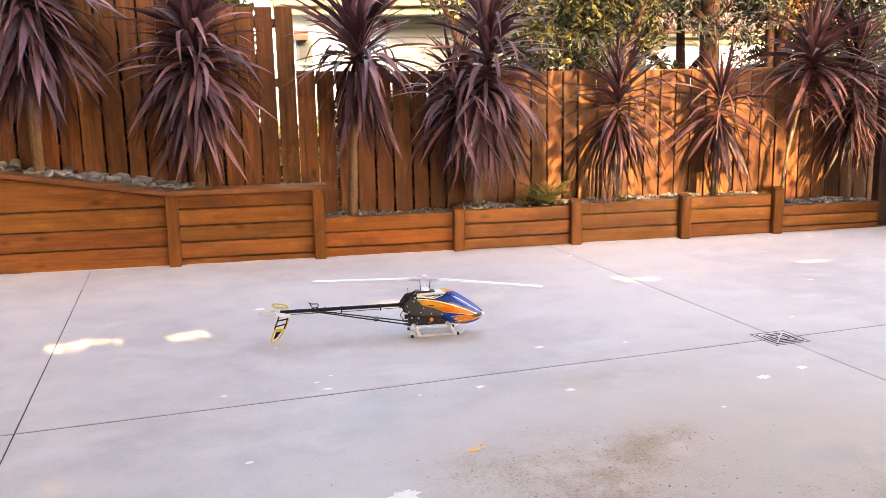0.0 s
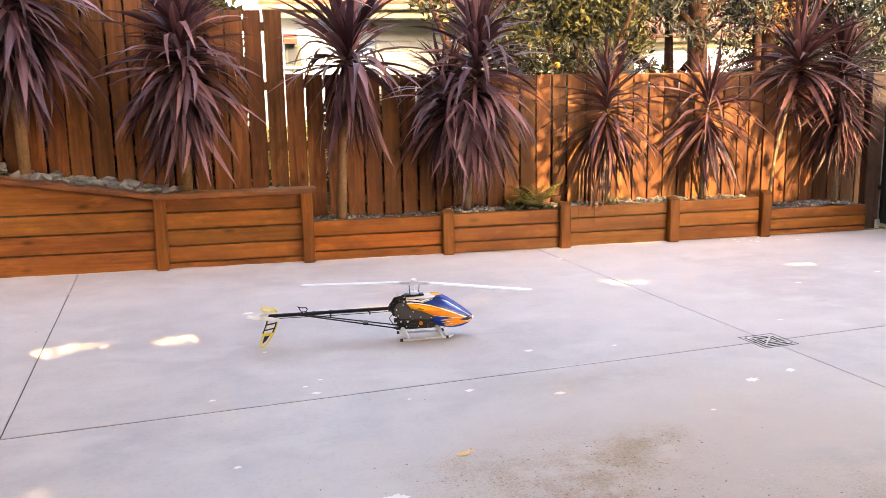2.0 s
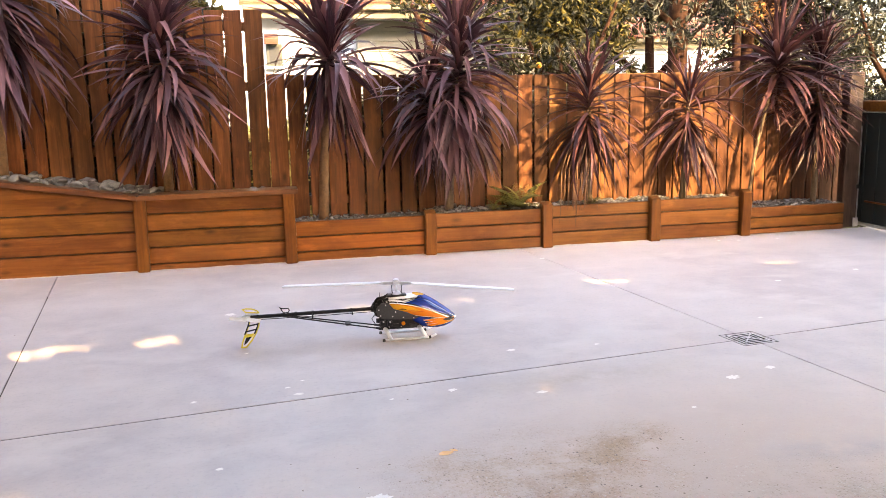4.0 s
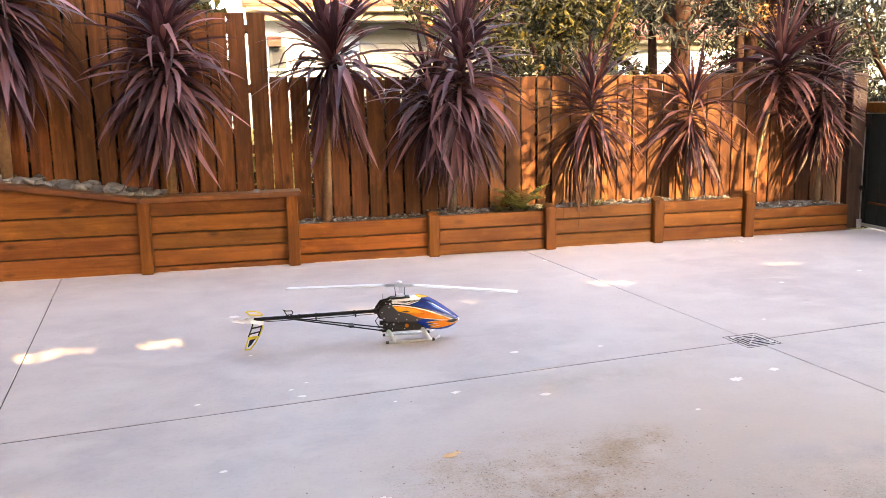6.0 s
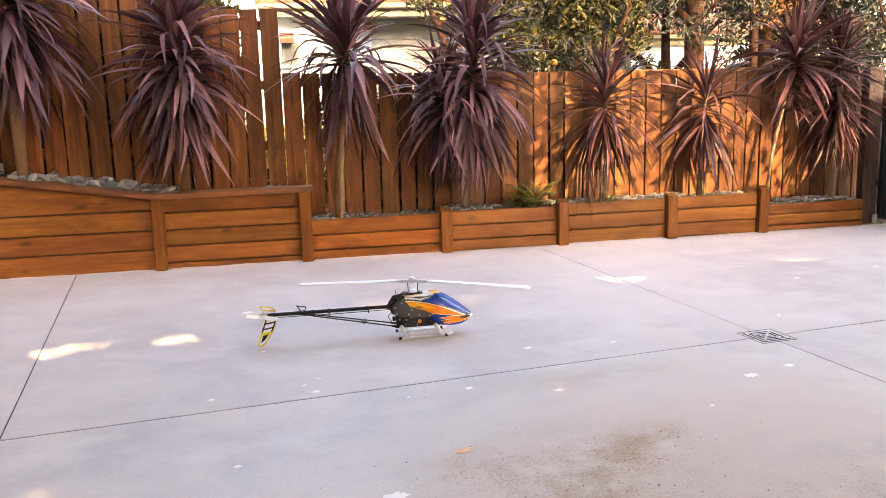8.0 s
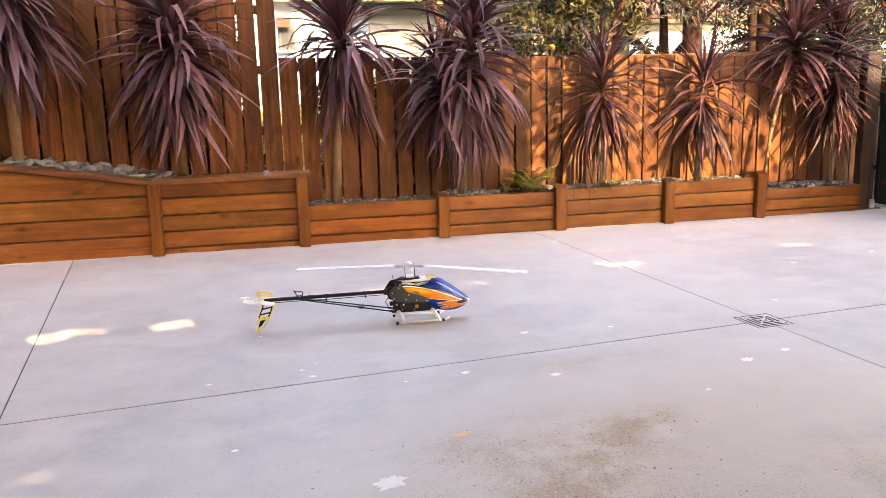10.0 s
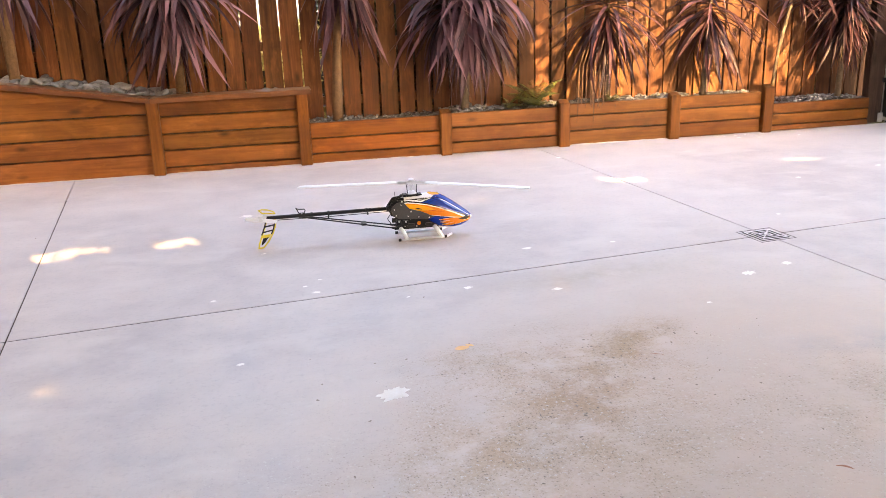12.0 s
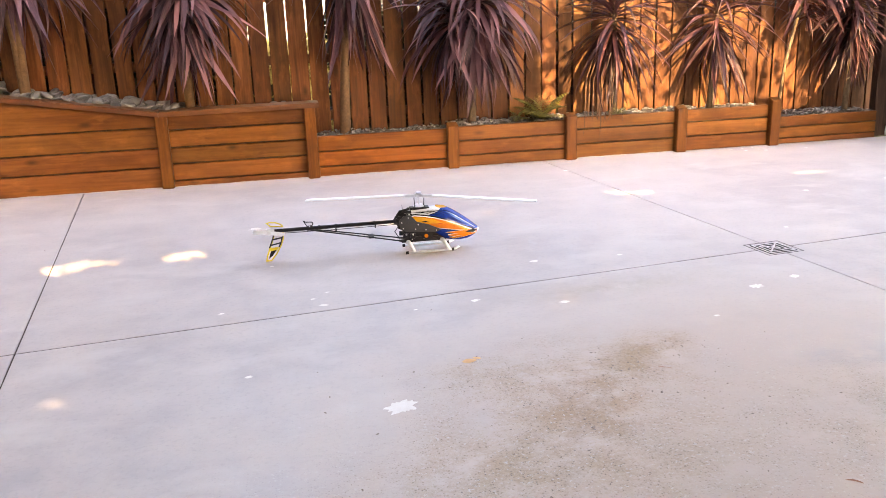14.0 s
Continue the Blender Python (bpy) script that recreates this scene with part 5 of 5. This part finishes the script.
tree("shade_tree", tuple(SHADE_AT), [((0, 0, -0.2), 0.30), ((-0.1, 0, 1.8), 0.24), ((-0.3, 0.2, 4.0), 0.14)],
     [[(-0.1, 0, 2.0), (-4.0, 1.0, 4.0), (-10.0, 1.6, 4.35)], [(-0.1, 0, 2.2), (-2.5, 3.0, 4.0), (-5.5, 6.6, 4.35)], [(-0.1, 0, 2.4), (-0.6, 2.5, 4.0), (-1.0, 6.0, 4.35)], [(-0.1, 0, 2.6), (-2.5, -0.6, 4.1), (-6.0, -0.6, 4.35)]],
     clump_field(31, 1050, (-14.4, -1.0, 4.1), (0.6, 10.4, 4.65), (0.7, 0.9)), 400, 0.075, 0.62, SHADELEAF, 33, "broad green tree added unseen to shade the yard, with gaps in its crown", keep=shades, flat=0.4)

# second belt of foliage far behind the houses' gaps
tree("bushy_tree", (7.0, 14.6, 0), [((0, 0, -0.2), 0.12), ((0.05, 0, 1.6), 0.10), ((0, 0, 3.4), 0.05)],
     [[(0, 0, 1.6), (0.9, 0, 2.6), (1.6, 0, 3.2)], [(0, 0, 1.6), (-0.9, 0, 2.6), (-1.5, 0, 3.3)]],
     clump_field(51, 60, (-2.2, -0.5, 2.95), (2.0, 0.7, 4.8), (0.25, 0.5)), 800, 0.08, 0.3, GUM, 52, "grey-green tree in the neighbouring garden")

# ---- marks and litter on the concrete ----
def fleck(at, size, seed, label):
    """A pale mark: a ragged blot drawn out to both sides."""
    r9 = random.Random(seed)
    bm = bmesh.new()
    n = 34
    rim = []
    for k in range(n):
        a = 2 * math.pi * k / n
        r = size * (0.42 + 0.22 * r9.random() + 0.75 * abs(math.cos(a - 0.2)) ** 2 * r9.random() ** 1.3)
        rim.append(bm.verts.new((r * math.cos(a), 1.15 * r * math.sin(a), 0.0012)))
    mid = bm.verts.new((0, 0, 0.002))
    for k in range(n):
        bm.faces.new((mid, rim[k], rim[(k + 1) % n]))
    ob = new("splash_mark", finish(bm, "splash_mark", PALEFLECK))
    ob.matrix_basis = pose(at[0], at[1], 0, 0, 0, r9.uniform(-15, 15))
    return tagged(ob, label, "mark", "splash marks on the yard")


# pale blots; some put sun flecks into the colour of the floor
for k, (x, y, r) in enumerate(((0.38, 3.15, 0.075), (2.53, 4.11, 0.045), (2.83, 4.21, 0.035), (0.14, 4.50, 0.025), (0.08, 4.62, 0.016), (0.17, 4.72, 0.012), (0.96, 4.33, 0.028), (0.62, 4.28, 0.012), (1.43, 4.17, 0.03), (1.49, 4.95, 0.03), (-0.28, 6.40, 0.05), (-0.42, 4.52, 0.018), (2.05, 4.92, 0.02), (0.30, 6.2, 0.03), (3.4, 5.2, 0.022), (2.1, 3.75, 0.015), (-0.25, 3.62, 0.02), (-0.15, 5.35, 0.016), (5.1, 6.4, 0.03), (4.2, 6.2, 0.03), (2.65, 7.75, 0.03), (4.95, 8.05, 0.028), (4.75, 8.1, 0.02), (5.4, 8.02, 0.024))):
    fleck((x, y), r, 100 + k, "pale mark on grey concrete, some painted for sun flecks")


def fallen_leaf(at, length, width, turn, bend, material, label):
    """A dry leaf: a curled lens with a raised midrib."""
    bm, prev = bmesh.new(), None
    for k in range(9):
        t = k / 8
        w = width * math.sin(math.pi * (0.06 + 0.88 * t)) ** 0.8
        x, y, z = length * (t - 0.5), bend * math.sin(math.pi * t), 0.002 + 0.03 * length * (2 * t - 1) ** 2
        row = [bm.verts.new((x, y + d * w / 2, z + (0.02 * width if d else 0))) for d in (-1, 0, 1)]
        if prev:
            for i in (0, 1):
                bm.faces.new((prev[i], prev[i + 1], row[i + 1], row[i]))
        prev = row
    ob = new("fallen_leaf", finish(bm, "fallen_leaf", material, True))
    ob.matrix_basis = pose(at[0], at[1], 0, 0, 0, turn)
    return tagged(ob, label, "leaf")


# orange leaves, colour lightened for the sun fleck that falls on them
fallen_leaf((0.75, 3.52), 0.07, 0.045, 12, 0.006, LITTER, "small orange fallen leaf, its colour lightened for a sun fleck")
fallen_leaf((0.79, 3.545), 0.04, 0.022, -30, 0.004, LITTER, "small orange fallen leaf, its colour lightened for a sun fleck")
fallen_leaf((1.77, 2.2), 0.055, 0.012, -38, 0.012, TWIG, "curled reddish fallen leaf on the concrete")
fallen_leaf((1.57, 3.22), 0.06, 0.006, -30, 0.006, TWIG, "thin dry leaf stalk on the concrete")
# petals and pale chips swept against the planter
pr = random.Random(64)
for k in range(14):
    x, y = pr.choice((4.55, 5.05, 5.05, 5.6)) + pr.gauss(0, 0.16), 8.27 - abs(pr.gauss(0, 0.09))
    fallen_leaf((x, y), pr.uniform(0.025, 0.045), pr.uniform(0.018, 0.03), pr.uniform(0, 180), 0.002, PALEFLECK, "pale fallen petal at the foot of the planter")
# crumbs of soil and bark washed over the stain
cr = random.Random(90)
verts, faces = [], []
for k in range(440):
    cx, cy, sx, sy = cr.choice(((1.05, 3.0, 0.45, 0.32), (1.35, 3.25, 0.35, 0.16), (0.85, 2.55, 0.5, 0.3), (0.8, 3.3, 0.3, 0.12), (1.6, 2.7, 0.5, 0.4), (1.2, 3.1, 0.22, 0.16), (1.55, 3.4, 0.25, 0.09)))
    x, y, r, a = cr.gauss(cx, sx), cr.gauss(cy, sy), 0.0014 + 0.0034 * cr.random() ** 3, cr.uniform(0, 3.14)
    n = len(verts)
    for i in range(5):
        b = a + 2 * math.pi * i / 5
        q = cr.uniform(0.7, 1.3)
        verts.append((x + 1.7 * r * q * math.cos(b) * math.cos(a) - r * q * math.sin(b) * math.sin(a), y + 1.7 * r * q * math.cos(b) * math.sin(a) + r * q * math.sin(b) * math.cos(a), 0.0))
    verts.append((x, y, r * 0.8))
    faces += [(n + i, n + (i + 1) % 5, n + 5) for i in range(5)]
me = bpy.data.meshes.new("soil_crumbs")
me.from_pydata(verts, [], faces)
me.materials.append(BARKCHIP)
tagged(new("soil_crumbs", me), "dark crumbs of soil and bark on the stained concrete", "litter", kind="stuff")
lr = random.Random(77)
for k, (x, y) in enumerate(((-1.75, 6.25), (0.70, 4.25), (1.75, 3.0))):
    ch = bmesh.new()
    bmesh.ops.create_icosphere(ch, subdivisions=1, radius=0.0045)
    for v in ch.verts:
        v.co = Vector((v.co.x * 1.7, v.co.y * 0.8, max(v.co.z * 0.5, -0.002)))
    ob = new("debris_chip", finish(ch, "debris_chip", BARKCHIP))
    ob.matrix_basis = pose(x, y, 0.002, 0, 0, lr.uniform(0, 180))
    tagged(ob, "dark crumb of bark lying on concrete", "litter", "crumbs on the yard")

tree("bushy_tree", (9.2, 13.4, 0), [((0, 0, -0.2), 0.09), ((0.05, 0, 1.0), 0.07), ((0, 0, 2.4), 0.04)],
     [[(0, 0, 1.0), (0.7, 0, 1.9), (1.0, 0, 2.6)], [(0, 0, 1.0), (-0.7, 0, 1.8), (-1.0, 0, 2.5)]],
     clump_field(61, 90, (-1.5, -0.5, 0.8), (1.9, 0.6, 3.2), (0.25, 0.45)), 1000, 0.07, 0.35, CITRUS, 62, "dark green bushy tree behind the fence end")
